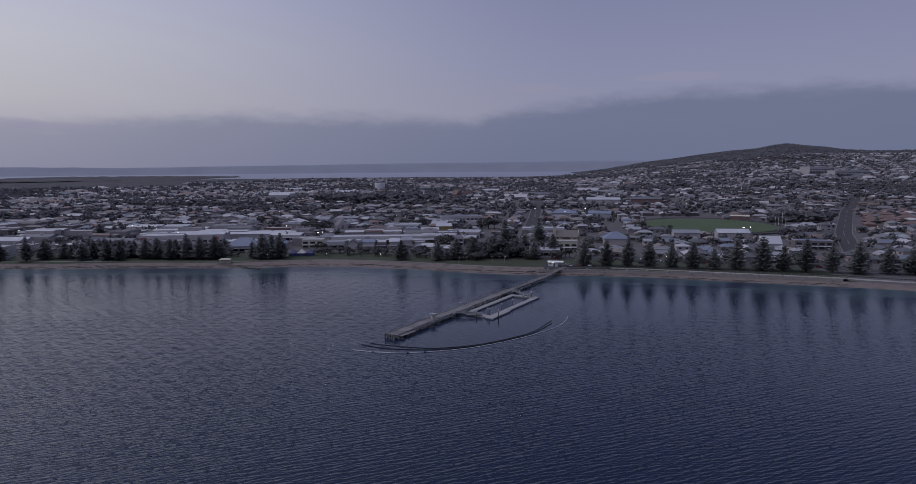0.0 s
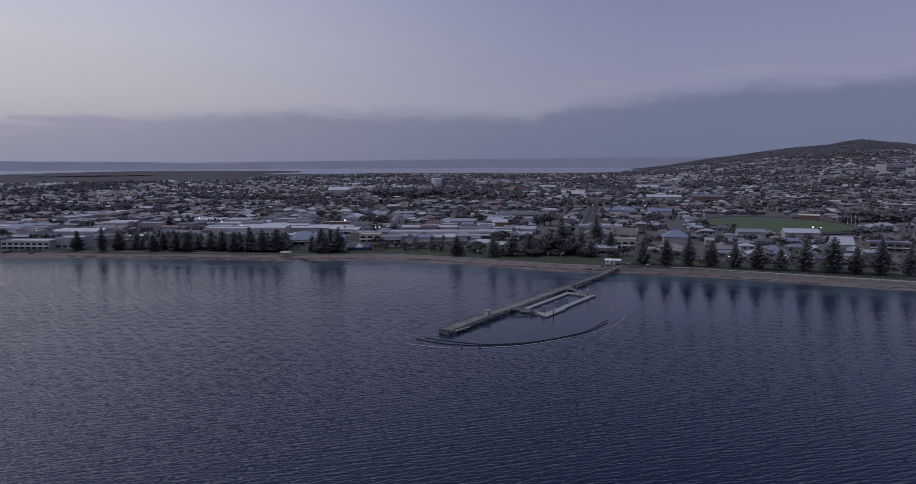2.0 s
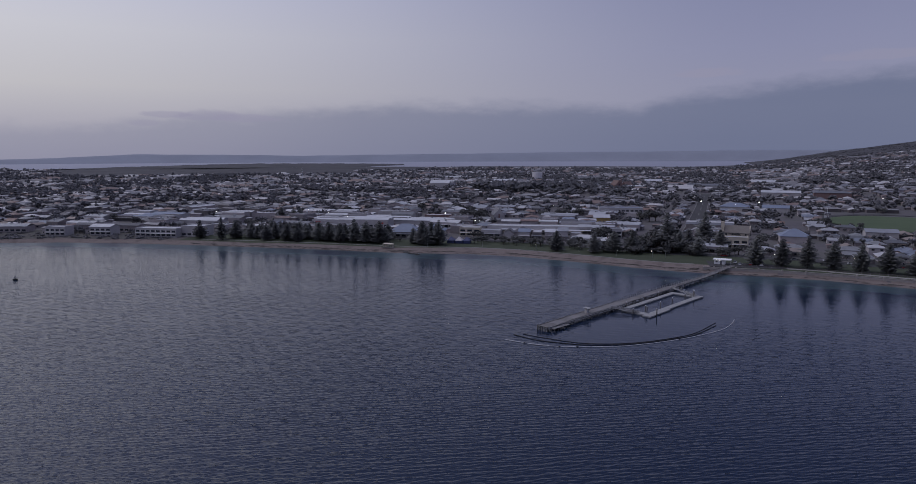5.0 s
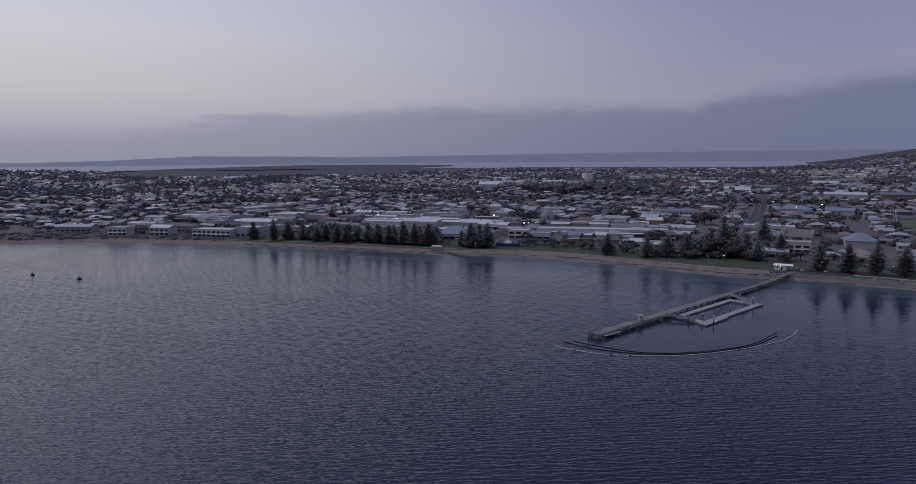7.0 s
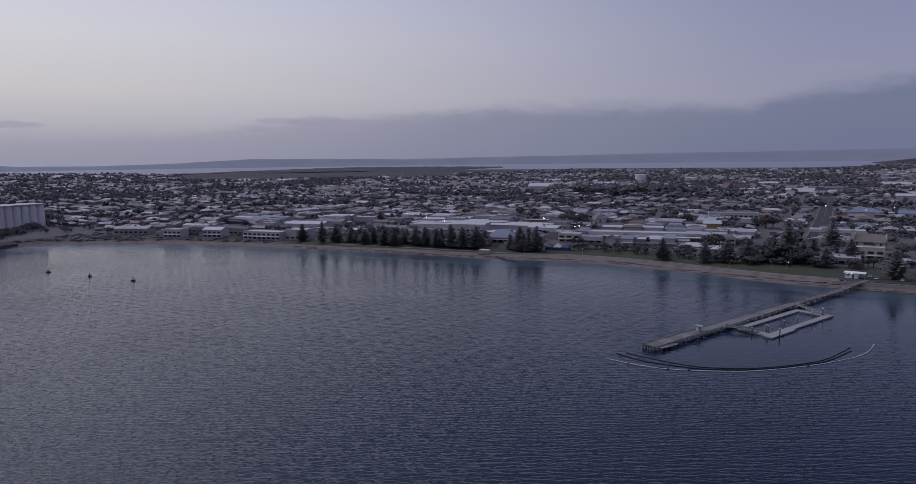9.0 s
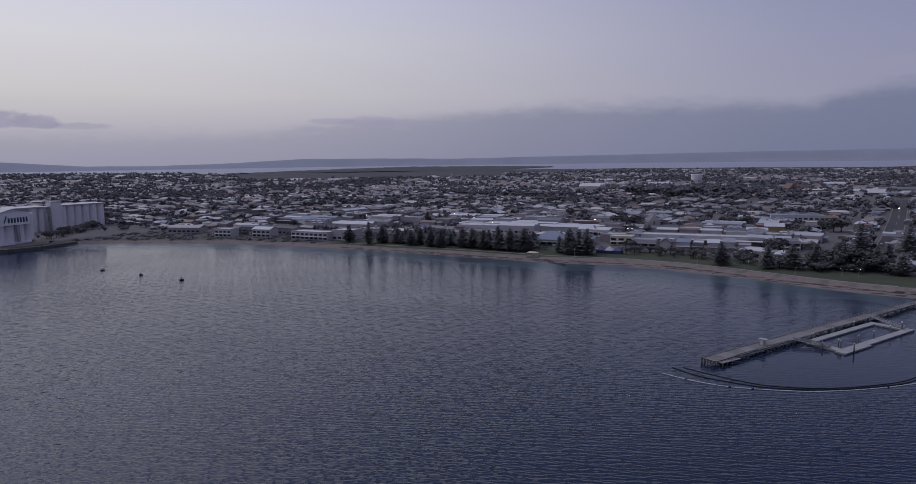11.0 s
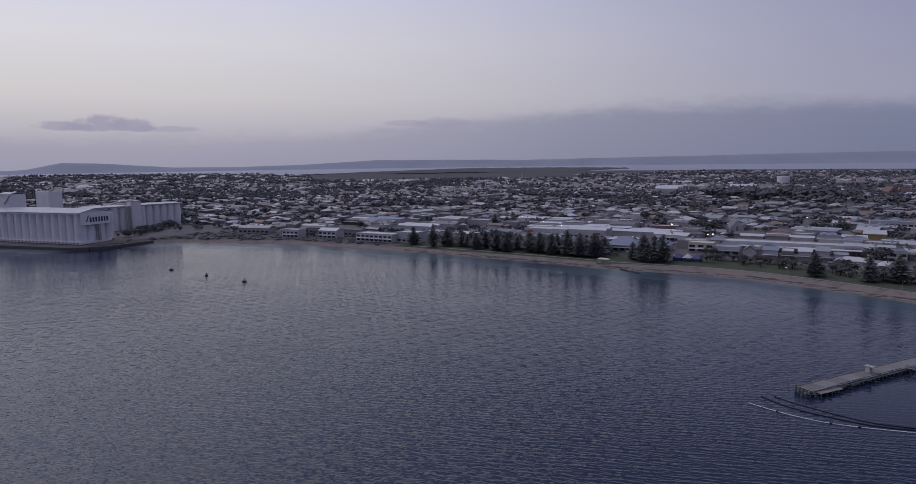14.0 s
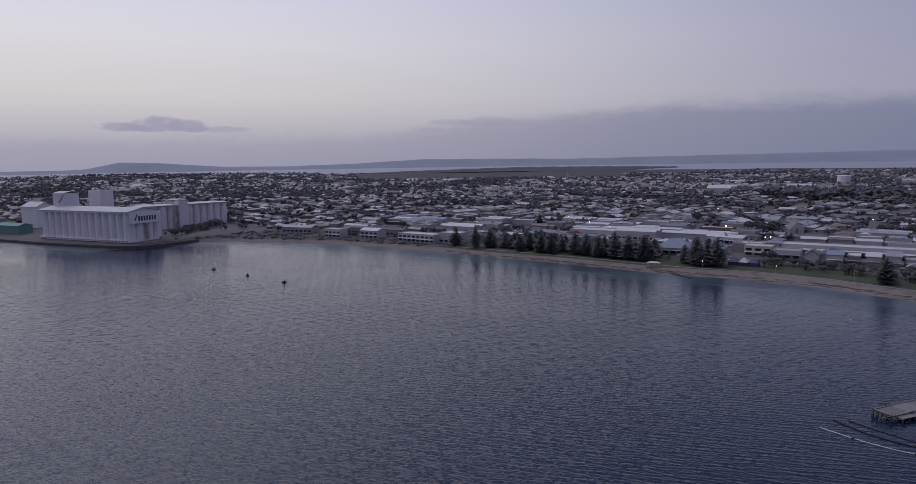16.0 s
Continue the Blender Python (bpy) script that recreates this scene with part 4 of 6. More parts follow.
for k in range(105):
    px = RNG.uniform(-110, 80)
    plant("tree", px, float(shore_y(px)) + RNG.uniform(34, 52) + max(0, px) * 0.25, RNG.uniform(3, 6.5), RNG, "dense dark green tree in the belt behind the lawn", "foreshore trees")
for row in ((12, 440, 12), (22, 441, 14), (30, 439, 11.5), (18, 450, 13), (34, 447, 12), (40, 441, 9), (4, 444, 10), (44, 438, 8)):
    plant("tree", *row, RNG, "large dense dark tree at the head of the street", "foreshore trees")
for k in range(34):
    px = RNG.uniform(-312, -168)
    plant("tree", px, float(shore_y(px)) + RNG.uniform(24, 40), RNG.uniform(2.6, 4.6), RNG, "low dark shrub growing under the beachfront pines", "foreshore shrubs")
for row in ((-150, 447, 15), (-143, 438, 14), (-137, 447, 16.5)):
    plant("pine", *row, RNG, "dark Norfolk pine standing close to others on the beachfront lawn", "foreshore pines")
plant("pine", 56, 488, 25, RNG, "very tall dense dark conifer beside the street", "street trees")
plant("pine", 30, 458, 18, RNG, "dark Norfolk pine beside the foreshore road", "foreshore pines")

# ---- grain silos on the wharf ----

M_BLUE_MARK = material("dark_blue_lettering", (0.06, 0.07, 0.11), 0.6, 0.1)
SILO = pose(-591, 295, 2.6, 0, 0, 13.4)          # local -x runs west along the wharf, +y inland


def build_silos():
    b = thing("grain_silo", SILO, "huge white ribbed concrete grain silo block on the wharf", "silo")
    # a row of touching round cells along the seaward side and the east end
    n = 13
    r = 122.0 / n / 2
    for i in range(n):
        cx = -r - 2 * r * i
        part("cell", Shape().tube((cx, r, 2.2), (cx, r, 25.4), r, r, 18), M_SILO, b, smooth=False)
    for k in range(3):
        part("cell", Shape().tube((-r, r + 2 * r * (k + 0.15) + r * 1.55, 2.2), (-r, r + 2 * r * (k + 0.15) + r * 1.55, 25.4), r, r, 18), M_SILO, b)
    part("core", Shape().box(-121, 5.0, 0.1, -4.5, 28.5, 25.0), M_SILO, b)
    part("plinth", Shape().box(-122.6, -0.8, 0, 0.6, 31.0, 2.2), M_SILO, b)
    for i in range(26):
        part("plinth_opening", Shape().box(-119.5 + 4.65 * i, -0.9, 0.5, -117.6 + 4.65 * i, -0.78, 1.5), M_GLASS, b)
    part("fascia", Shape().box(-122.5, -0.4, 25.4, 0.5, 30.6, 27.0), M_SILO, b)
    part("roof", Shape().gable(-122.0, 0, 0, 30.2, 27.2, 3.2, 0.8, 0.4), M_SILO_ROOF, b, "grey sheet-metal gable roof")
    part("gable_wall", Shape().add([(0.1, 0.2, 26.9), (0.1, 30.0, 26.9), (0.1, 15.1, 30.0), (-0.4, 0.2, 26.9), (-0.4, 30, 26.9), (-0.4, 15.1, 30.0)], [(0, 1, 2), (5, 4, 3), (0, 2, 5, 3), (1, 4, 5, 2), (0, 3, 4, 1)]), M_SILO, b)
    sign = part("sign_panel", Shape().box(0.75, 0.6, 16.5, 1.1, 30.4, 26.6), M_WHITE, b, "pale panel with dark bar lettering")
    for i in range(7):
        y0 = 9.6 + 2.8 * i
        part("sign_mark", Shape().box(1.12, y0, 18.6, 1.2, y0 + 1.8, 22.8), M_BLUE_MARK, sign)
    part("sign_mark", Shape().beam((1.16, 6.2, 19.0), (1.16, 8.6, 24.6), 0.08, 1.1), M_BLUE_MARK, sign)
    part("stair_shaft", Shape().box(0.7, 17.0, 2.2, 2.2, 19.2, 16.4), M_SILO_ROOF, b, "grey open stair shaft")
    # working houses standing over the roof
    part("headhouse", Shape().box(-121.5, 14, 25.5, -106, 30, 42.0), M_SILO, b)
    part("headhouse_roof", Shape().gable(-121.5, 14, -106, 30, 42.1, 1.8, 0.5, 0.3), M_SILO_ROOF, b)
    part("conveyor", Shape().beam((-113, 13.7, 33.0), (-104, 13.7, 41.0), 1.2, 1.0), M_SILO_ROOF, b, "grey sloping conveyor housing")
    part("headhouse", Shape().box(-106, 40, 0, -88, 54, 43.5), M_SILO, b)
    for i in range(4):
        part("headhouse_vent", Shape().box(-104 + 4.2 * i, 42, 43.52, -101.8 + 4.2 * i, 45, 44.6), M_SILO_ROOF, b)
    return b


build_silos()


def rear_silo(m, length, cells, tall, label):
    b = thing("grain_silo", m, label, "silo")
    r = length / cells / 2
    for i in range(cells):
        part("cell", Shape().tube((0, r + 2 * r * i, 0), (0, r + 2 * r * i, tall), r, r, 18), M_SILO, b)
    part("core", Shape().box(-24, 1.0, 0, -1.0, length - 1, tall - 0.5), M_SILO, b)
    part("roof", Shape().box(-25, -0.5, tall, r + 0.5, length + 0.5, tall + 1.2), M_SILO_ROOF, b)
    return b


rear_silo(pose(-664, 388, 1.5, 0, 0, -4), 46, 6, 26.5, "white concrete grain silo block behind the wharf silo")
rear_silo(pose(-664, 338, 1.5, 0, 0, -4), 38, 4, 26.5, "white concrete grain silo block behind the wharf silo")
lift = thing("silo_tower", pose(-660, 377, 2.5, 0, 0, -4), "slim pale concrete lift tower between the silo blocks", "tower")
part("shaft", Shape().box(-5, 0, 0, 5, 10, 30.5), M_SILO, lift)
part("roof", Shape().box(-5.4, -0.4, 30.5, 5.4, 10.4, 31.3), M_SILO_ROOF, lift)
for i in range(9):
    part("stair_landing", Shape().box(5.05, -7, 2.5 + 3 * i, 9, -2, 2.8 + 3 * i), M_STEEL, lift)
for px, py in ((5.3, -6.8), (8.7, -6.8), (5.3, -2.3), (8.7, -2.3)):
    part("stair_post", Shape().box(px - 0.15, py - 0.15, 0, px + 0.15, py + 0.15, 27), M_STEEL, lift)

wharf = thing("wharf", pose(0, 0, 0), "dark stone-faced wharf edge under the silos", "wharf", kind="structure")
edge = [(-980, 165), (-743, 240), (-659, 257), (-584, 279), (-566, 290), (-561, 312), (-566, 345)]
for (ax, ay), (bx, by) in zip(edge, edge[1:]):
    part("quay_wall", Shape().beam((ax, ay, 0.9), (bx, by, 0.9), 3.0, 3.4), M_ROCK, wharf)

# ---- buildings ----
LOTS = []                                           # taken ground: x, y, radius


def free(x, y, r):
    return all((x - a) ** 2 + (y - b) ** 2 > (r + c) ** 2 for a, b, c in LOTS)


def openings(w, d, h, rng, storeys=1):
    """Places of windows on the four walls: position, half width, wall turn."""
    rows = []
    for level in range(storeys):
        z = 0.95 + level * 2.8
        for side, run in ((0, w), (1, d), (2, w), (3, d)):
            n = max(1, int(run / 4.2))
            for i in range(n):
                if rng.random() < 0.75:
                    rows.append((side, -run / 2 + run * (i + 0.5) / n, z, rng.uniform(0.6, 1.1), 1.2))
    return rows


def window_shape(side, w, d, at, z, half, tall):
    s = Shape()
    f = 0.06
    if side == 0:
        s.box(at - half, -d / 2 - f, z, at + half, -d / 2 + 0.02, z + tall)
    elif side == 2:
        s.box(at - half, d / 2 - 0.02, z, at + half, d / 2 + f, z + tall)
    elif side == 1:
        s.box(w / 2 - 0.02, at - half, z, w / 2 + f, at + half, z + tall)
    else:
        s.box(-w / 2 - f, at - half, z, -w / 2 + 0.02, at + half, z + tall)
    return s


def house_model(seed, w, d, h, style, storeys=1):
    """The part meshes of one kind of house: list of (name, mesh)."""
    rng = random.Random(seed)
    out = [("wall", Shape().box(-w / 2, -d / 2, -0.6, w / 2, d / 2, h).mesh("wall", M_WALL))]
    roof = Shape()
    if style == "hip":
        roof.hip(-w / 2, -d / 2, w / 2, d / 2, h + 0.1, d * 0.22)
    elif style == "gable":
        roof.gable(-w / 2, -d / 2, w / 2, d / 2, h + 0.1, d * 0.24)
        for e in (-1, 1):
            out.append(("gable_end", Shape().add([(e * x, y, z) for x in (w / 2 - 0.3, w / 2 - 0.02) for y, z in ((-d / 2, h), (d / 2, h), (0, h + d * 0.22))], [(0, 2, 1), (3, 4, 5), (0, 3, 5, 2), (1, 2, 5, 4)]).mesh("gable_end", M_WALL)))
    elif style == "ell":
        roof.hip(-w / 2, -d / 2, w / 2, d / 2, h + 0.1, d * 0.22)
        out.append(("wing", Shape().box(-w / 2, -d / 2 - 5, -0.6, -w / 2 + 5.5, -d / 2, h - 0.05).mesh("wing", M_WALL)))
        s = Shape()
        x0, x1, y0, y1 = -w / 2 - 0.5, -w / 2 + 6.0, -d / 2 - 5.6, 0.0
        xm, z0, z1 = (x0 + x1) / 2, h + 0.06, h + 1.7
        s.add([(x0, y0, z0), (x1, y0, z0), (x1, y1, z0), (x0, y1, z0), (xm, y0, z1), (xm, y1, z1)], [(0, 4, 5, 3), (4, 1, 2, 5), (0, 1, 4), (0, 3, 2, 1)])
        out.append(("wing_roof", s.mesh("wing_roof", M_ROOF)))
    out.append(("roof", roof.mesh("roof", M_ROOF)))
    for q in openings(w, d, h, rng, storeys):
        out.append(("window", window_shape(q[0], w, d, *q[1:]).mesh("window", M_GLASS)))
    out.append(("door", window_shape(0, w, d, w * 0.12, 0.02, 0.45, 2.0).mesh("door", M_TRIM)))
    if seed % 2:
        out.append(("verandah", Shape().box(-w / 2 + 1, -d / 2 - 2.2, 2.3, w / 2 - 1, -d / 2 - 0.05, 2.42).mesh("verandah", M_ROOF)))
    if seed % 3 == 0:
        out.append(("chimney", Shape().box(w * 0.2, 0.8, h, w * 0.2 + 0.7, 1.5, h + d * 0.22 + 1.0).mesh("chimney", M_BRICK)))
    return out


def block_model(seed, w, d, h, style):
    """A shop, warehouse or hall: parapet walls, low roof, vents, awning."""
    rng = random.Random(seed)
    out = [("wall", Shape().box(-w / 2, -d / 2, -0.8, w / 2, d / 2, h).mesh("wall", M_WALL))]
    if style == "flat":
        s = Shape().box(-w / 2 + 0.3, -d / 2 + 0.3, h + 0.004, w / 2 - 0.3, d / 2 - 0.3, h + 0.12)
        out.append(("roof", s.mesh("roof", M_ROOF_BIG)))
        p = Shape()
        for q in ((-w / 2, -d / 2, w / 2, -d / 2 + 0.3), (-w / 2, d / 2 - 0.3, w / 2, d / 2), (-w / 2, -d / 2 + 0.3, -w / 2 + 0.3, d / 2 - 0.3), (w / 2 - 0.3, -d / 2 + 0.3, w / 2, d / 2 - 0.3)):
            p.box(q[0], q[1], h + 0.002, q[2], q[3], h + 0.9)
        out.append(("parapet", p.mesh("parapet", M_WALL)))
    else:
        n = 1 if style == "shed" else max(2, int(d / 14))
        for i in range(n):
            y0, y1 = -d / 2 + d * i / n, -d / 2 + d * (i + 1) / n
            out.append(("roof", Shape().gable(-w / 2, y0 + 0.5, w / 2, y1 - 0.5, h + 0.1, (y1 - y0) * 0.12, 0.5).mesh("roof", M_ROOF_BIG)))
            for e in (-1, 1):
                out.append(("gable_end", Shape().add([(e * x, y, z) for x in (w / 2 - 0.3, w / 2 - 0.02) for y, z in ((y0 + 0.5, h), (y1 - 0.5, h), ((y0 + y1) / 2, h + (y1 - y0) * 0.11))], [(0, 2, 1), (3, 4, 5), (0, 3, 5, 2), (1, 2, 5, 4)]).mesh("gable_end", M_WALL)))
    for i in range(rng.randint(2, 4)):
        x, y = rng.uniform(-w * 0.38, w * 0.38), rng.uniform(-d * 0.35, d * 0.35)
        out.append(("roof_vent", Shape().box(x, y, h + 0.1, x + 1.6, y + 1.3, h + (d * 0.12 if style == "shed" else 1.4) + 1.0).mesh("roof_vent", M_STEEL)))
    out.append(("awning", Shape().box(-w / 2 + 0.5, -d / 2 - 2.8, 3.0, w / 2 - 0.5, -d / 2 - 0.02, 3.2).mesh("awning", M_ROOF_BIG)))
    n = max(2, int(w / 5))
    for i in range(n):
        x = -w / 2 + w * (i + 0.5) / n
        out.append(("shop_window", Shape().box(x - w / n * 0.36, -d / 2 - 0.06, 0.5, x + w / n * 0.36, -d / 2 + 0.02, 2.7).mesh("shop_window", M_GLASS)))
    return out


def put_model(name, model, m, label, category, group):
    t = thing(name, m, label, category, group)
    for nm, me in model:
        part(nm, me, None, t)
    return t


HOUSES = [house_model(1, 15, 9, 3.0, "hip"), house_model(2, 13, 8.5, 3.0, "gable"), house_model(3, 16, 9, 3.1, "ell"), house_model(4, 12, 9, 3.0, "hip"), house_model(5, 17, 10, 3.2, "ell"), house_model(6, 11, 9, 5.8, "hip", 2), house_model(7, 14, 8, 3.0, "gable")]
BLOCKS = [block_model(1, 26, 20, 5.5, "flat"), block_model(2, 34, 22, 6.0, "saw"), block_model(3, 22, 18, 7.2, "flat"), block_model(4, 30, 16, 5.2, "shed"), block_model(5, 18, 22, 6.4, "shed"), block_model(6, 40, 26, 6.5, "saw")]
HOUSE_LABEL = ["single-storey house under a hipped metal roof", "small gabled house with a verandah", "L-shaped house with a hipped roof and a projecting wing", "compact bungalow under a hipped roof", "large L-shaped house with a verandah", "two-storey house under a hipped roof", "gabled cottage with a front verandah"]
BLOCK_LABEL = ["flat-roofed parapet shop building in the town centre", "wide warehouse with parallel low metal roofs", "tall flat-roofed commercial building", "long metal-roofed hall with an awning", "gabled metal shed with a street awning", "big store with several pale low-pitched roofs"]

OVAL = (250.0, 666.0, 65.0, 81.0)
ROADS = [((276, 446), (344, 582), (460, 784), (569, 955), (700, 1200)), ((36, 440), (57, 596), (81, 791), (110, 1040))]


def near_road(x, y, gap):
    for line in ROADS:
        for (ax, ay), (bx, by) in zip(line, line[1:]):
            dx, dy = bx - ax, by - ay
            t = max(0, min(1, ((x - ax) * dx + (y - ay) * dy) / (dx * dx + dy * dy)))
            if math.hypot(x - ax - t * dx, y - ay - t * dy) < gap:
                return True
    return False


def in_oval(x, y, grow=0.0):
    return ((x - OVAL[0]) / (OVAL[2] + grow)) ** 2 + ((y - OVAL[1]) / (OVAL[3] + grow)) ** 2 < 1


for i, line in enumerate(ROADS):
    s = Shape()
    w = 6.2
    for (ax, ay), (bx, by) in zip(line, line[1:]):
        n = max(2, int(math.hypot(bx - ax, by - ay) / 12))
        d = Vector((bx - ax, by - ay)).normalized()
        for k in range(n):
            pts = []
            for q in (k / n, (k + 1) / n):
                for sgn in (-1, 1):
                    x, y = ax + (bx - ax) * q + d.y * sgn * w, ay + (by - ay) * q - d.x * sgn * w
                    pts.append((x, y, float(ground_z(x, y)) + 0.25))
            s.add(pts, [(0, 1, 3, 2)])
    tagged(new("road_street", s.mesh("road_street", M_ASPHALT)), "wide dark asphalt street running inland between houses", "road", kind="structure")

for i, line in enumerate(ROADS):
    for off, wid, mat, nm, lab in ((0.0, 0.25, M_TIMBER, "road_median", "pale narrow median strip along the street"), (-7.0, 0.28, M_PATHDULL, "pavement_street", "pale concrete footpath beside the street"), (7.0, 0.28, M_PATHDULL, "pavement_street", "pale concrete footpath beside the street")):
        s = Shape()
        for (ax, ay), (bx, by) in zip(line, line[1:]):
            n = max(2, int(math.hypot(bx - ax, by - ay) / 12))
            e = Vector((bx - ax, by - ay)).normalized()
            for k in range(n):
                if nm == "road_median" and k % 5 > 1:
                    continue
                pts = []
                for q in (k / n, (k + 1) / n):
                    for sgn in (-1, 1):
                        x, y = ax + (bx - ax) * q + e.y * (off + sgn * wid), ay + (by - ay) * q - e.x * (off + sgn * wid)
                        pts.append((x, y, float(ground_z(x, y)) + 0.36))
                low = [(p[0], p[1], p[2] - 0.3) for p in pts]
                s.add(pts + low, [(0, 1, 3, 2), (0, 4, 5, 1), (2, 3, 7, 6), (0, 2, 6, 4), (1, 5, 7, 3)])
        tagged(new(nm, s.mesh(nm, mat)), lab, "footpath" if off else "median", kind="structure")

ring = Shape()
ring.add([(OVAL[0] + OVAL[2] * math.cos(a), OVAL[1] + OVAL[3] * math.sin(a), 4.9) for a in np.linspace(0, 6.283, 64, endpoint=False)], [tuple(range(64))])
tagged(new("ground_oval", ring.mesh("ground_oval", M_OVAL)), "mown green sports oval among the houses", "sports field", kind="structure")


# ---- landmark buildings ----


def hall(name, x, y, turn, w, d, h, roof, wall_mat, roof_mat, label, category="building", rise=0.16, storeys=0, awning=False, dz=0.0):
    """A large building of its own shape: walls, roof (flat, gable, hip, saw), windows in rows, optional awning."""
    b = thing(name, place(x, y, turn, dz), label, category)
    LOTS.append((x, y, max(w, d) * 0.45))
    if max(w, d) > 1.7 * min(w, d):
        c, s = math.cos(radians(turn)), math.sin(radians(turn))
        for k in (-0.33, 0.33):
            LOTS.append((x + (c * w * k if w > d else -s * d * k), y + (s * w * k if w > d else c * d * k), min(w, d) * 0.6))
        LOTS[-3] = (x, y, min(w, d) * 0.6)
    part("wall", Shape().box(-w / 2, -d / 2, -1.5, w / 2, d / 2, h), wall_mat, b)
    if roof == "flat":
        part("roof", Shape().box(-w / 2 + 0.3, -d / 2 + 0.3, h + 0.004, w / 2 - 0.3, d / 2 - 0.3, h + 0.15), roof_mat, b)
        for q in ((-w / 2, -d / 2, w / 2, -d / 2 + 0.3), (-w / 2, d / 2 - 0.3, w / 2, d / 2), (-w / 2, -d / 2 + 0.3, -w / 2 + 0.3, d / 2 - 0.3), (w / 2 - 0.3, -d / 2 + 0.3, w / 2, d / 2 - 0.3)):
            part("parapet", Shape().box(q[0], q[1], h + 0.002, q[2], q[3], h + 0.7), wall_mat, b)
    elif roof == "hip":
        part("roof", Shape().hip(-w / 2, -d / 2, w / 2, d / 2, h + 0.1, d * rise), roof_mat, b)
    else:
        n = 1 if roof == "gable" else max(2, round(d / 13))
        for i in range(n):
            y0, y1 = -d / 2 + d * i / n, -d / 2 + d * (i + 1) / n
            part("roof", Shape().gable(-w / 2, y0 + (0.5 if n > 1 else 0), w / 2, y1 - (0.5 if n > 1 else 0), h + 0.1, (y1 - y0) * rise, 0.5), roof_mat, b)
            for e in (-1, 1):
                part("gable_end", Shape().add([(e * q, u, z) for q in (w / 2 - 0.3, w / 2 - 0.02) for u, z in ((y0 + 0.5, h), (y1 - 0.5, h), ((y0 + y1) / 2, h + (y1 - y0) * rise * 0.9))], [(0, 2, 1), (3, 4, 5), (0, 3, 5, 2), (1, 2, 5, 4)]), wall_mat, b)
    for lev in range(storeys):
        n = max(2, int(w / 4.5))
        for i in range(n):
            q = -w / 2 + w * (i + 0.5) / n
            part("window", Shape().box(q - w / n * 0.34, -d / 2 - 0.07, 0.9 + 3.0 * lev, q + w / n * 0.34, -d / 2 + 0.02, 2.5 + 3.0 * lev), M_GLASS, b)
        if lev:
            part("balcony", Shape().box(-w / 2 + 0.5, -d / 2 - 1.5, 3.0 * lev - 0.1, w / 2 - 0.5, -d / 2 - 0.08, 3.0 * lev + 0.12), M_WHITE, b)
    if awning:
        part("awning", Shape().box(-w / 2, -d / 2 - 3.2, 3.1, w / 2, -d / 2 - 0.02, 3.35), M_ROOF_BIG, b)
    return b


M_PALE = material("pale_rendered_wall", (0.44, 0.42, 0.425), 0.8, 0.1, 0.3, 4.0)
M_STONE = material("cream_limestone", (0.50, 0.45, 0.37), 0.9, 0.16, 0.4, 3.0)
M_PALE_ROOF = material("pale_roof_sheet", (0.43, 0.44, 0.47), 0.55, 0.16, 0.15, 2.0, metal=0.1)
M_BLUE_ROOF = material("blue_grey_roof", (0.17, 0.20, 0.27), 0.55, 0.12, 0.2, 3.0)
M_DARK_ROOF = material("dark_roof", (0.10, 0.10, 0.115), 0.7, 0.15, 0.2, 3.0)
M_TILE = material("terracotta_tiles", (0.165, 0.112, 0.104), 0.85, 0.2, 0.3, 4.0)
M_TAN = material("weathered_tan_roof", (0.20, 0.18, 0.165), 0.8, 0.15, 0.3, 4.0)
M_TEAL = material("teal_sheeting", (0.13, 0.24, 0.23), 0.7, 0.12, 0.2, 3.0)
M_OCHRE = material("ochre_render", (0.34, 0.25, 0.11), 0.85, 0.14, 0.3, 4.0)
M_RED = material("red_sign_paint", (0.42, 0.05, 0.05), 0.6, 0.1)
M_SLATE = material("slate_roof", (0.15, 0.15, 0.165), 0.7, 0.15, 0.3, 4.0)

RB = random.Random(12)


def cluster(x, y, turn, w, d, nx, ny, mats, label, category):
    """A crowded commercial block: separate buildings of different height and roof, wall to wall."""
    c, s = math.cos(radians(turn)), math.sin(radians(turn))
    for i in range(nx):
        for k in range(ny):
            if RB.random() < 0.08:
                continue
            a, b = -w / 2 + w * (i + 0.5) / nx, -d / 2 + d * (k + 0.5) / ny
            roof = RB.choice(("gable", "gable", "flat", "saw"))
            hall(category, x + a * c - b * s, y + a * s + b * c, turn + (90 if RB.random() < 0.3 and abs(w / nx - d / ny) < 4 else 0), w / nx - RB.uniform(0.6, 3), d / ny - RB.uniform(0.6, 4), RB.uniform(4.2, 7.0), roof, RB.choice((M_PALE, M_WALL)), RB.choice(mats), label, category, rise=RB.uniform(0.08, 0.14), awning=k == 0)


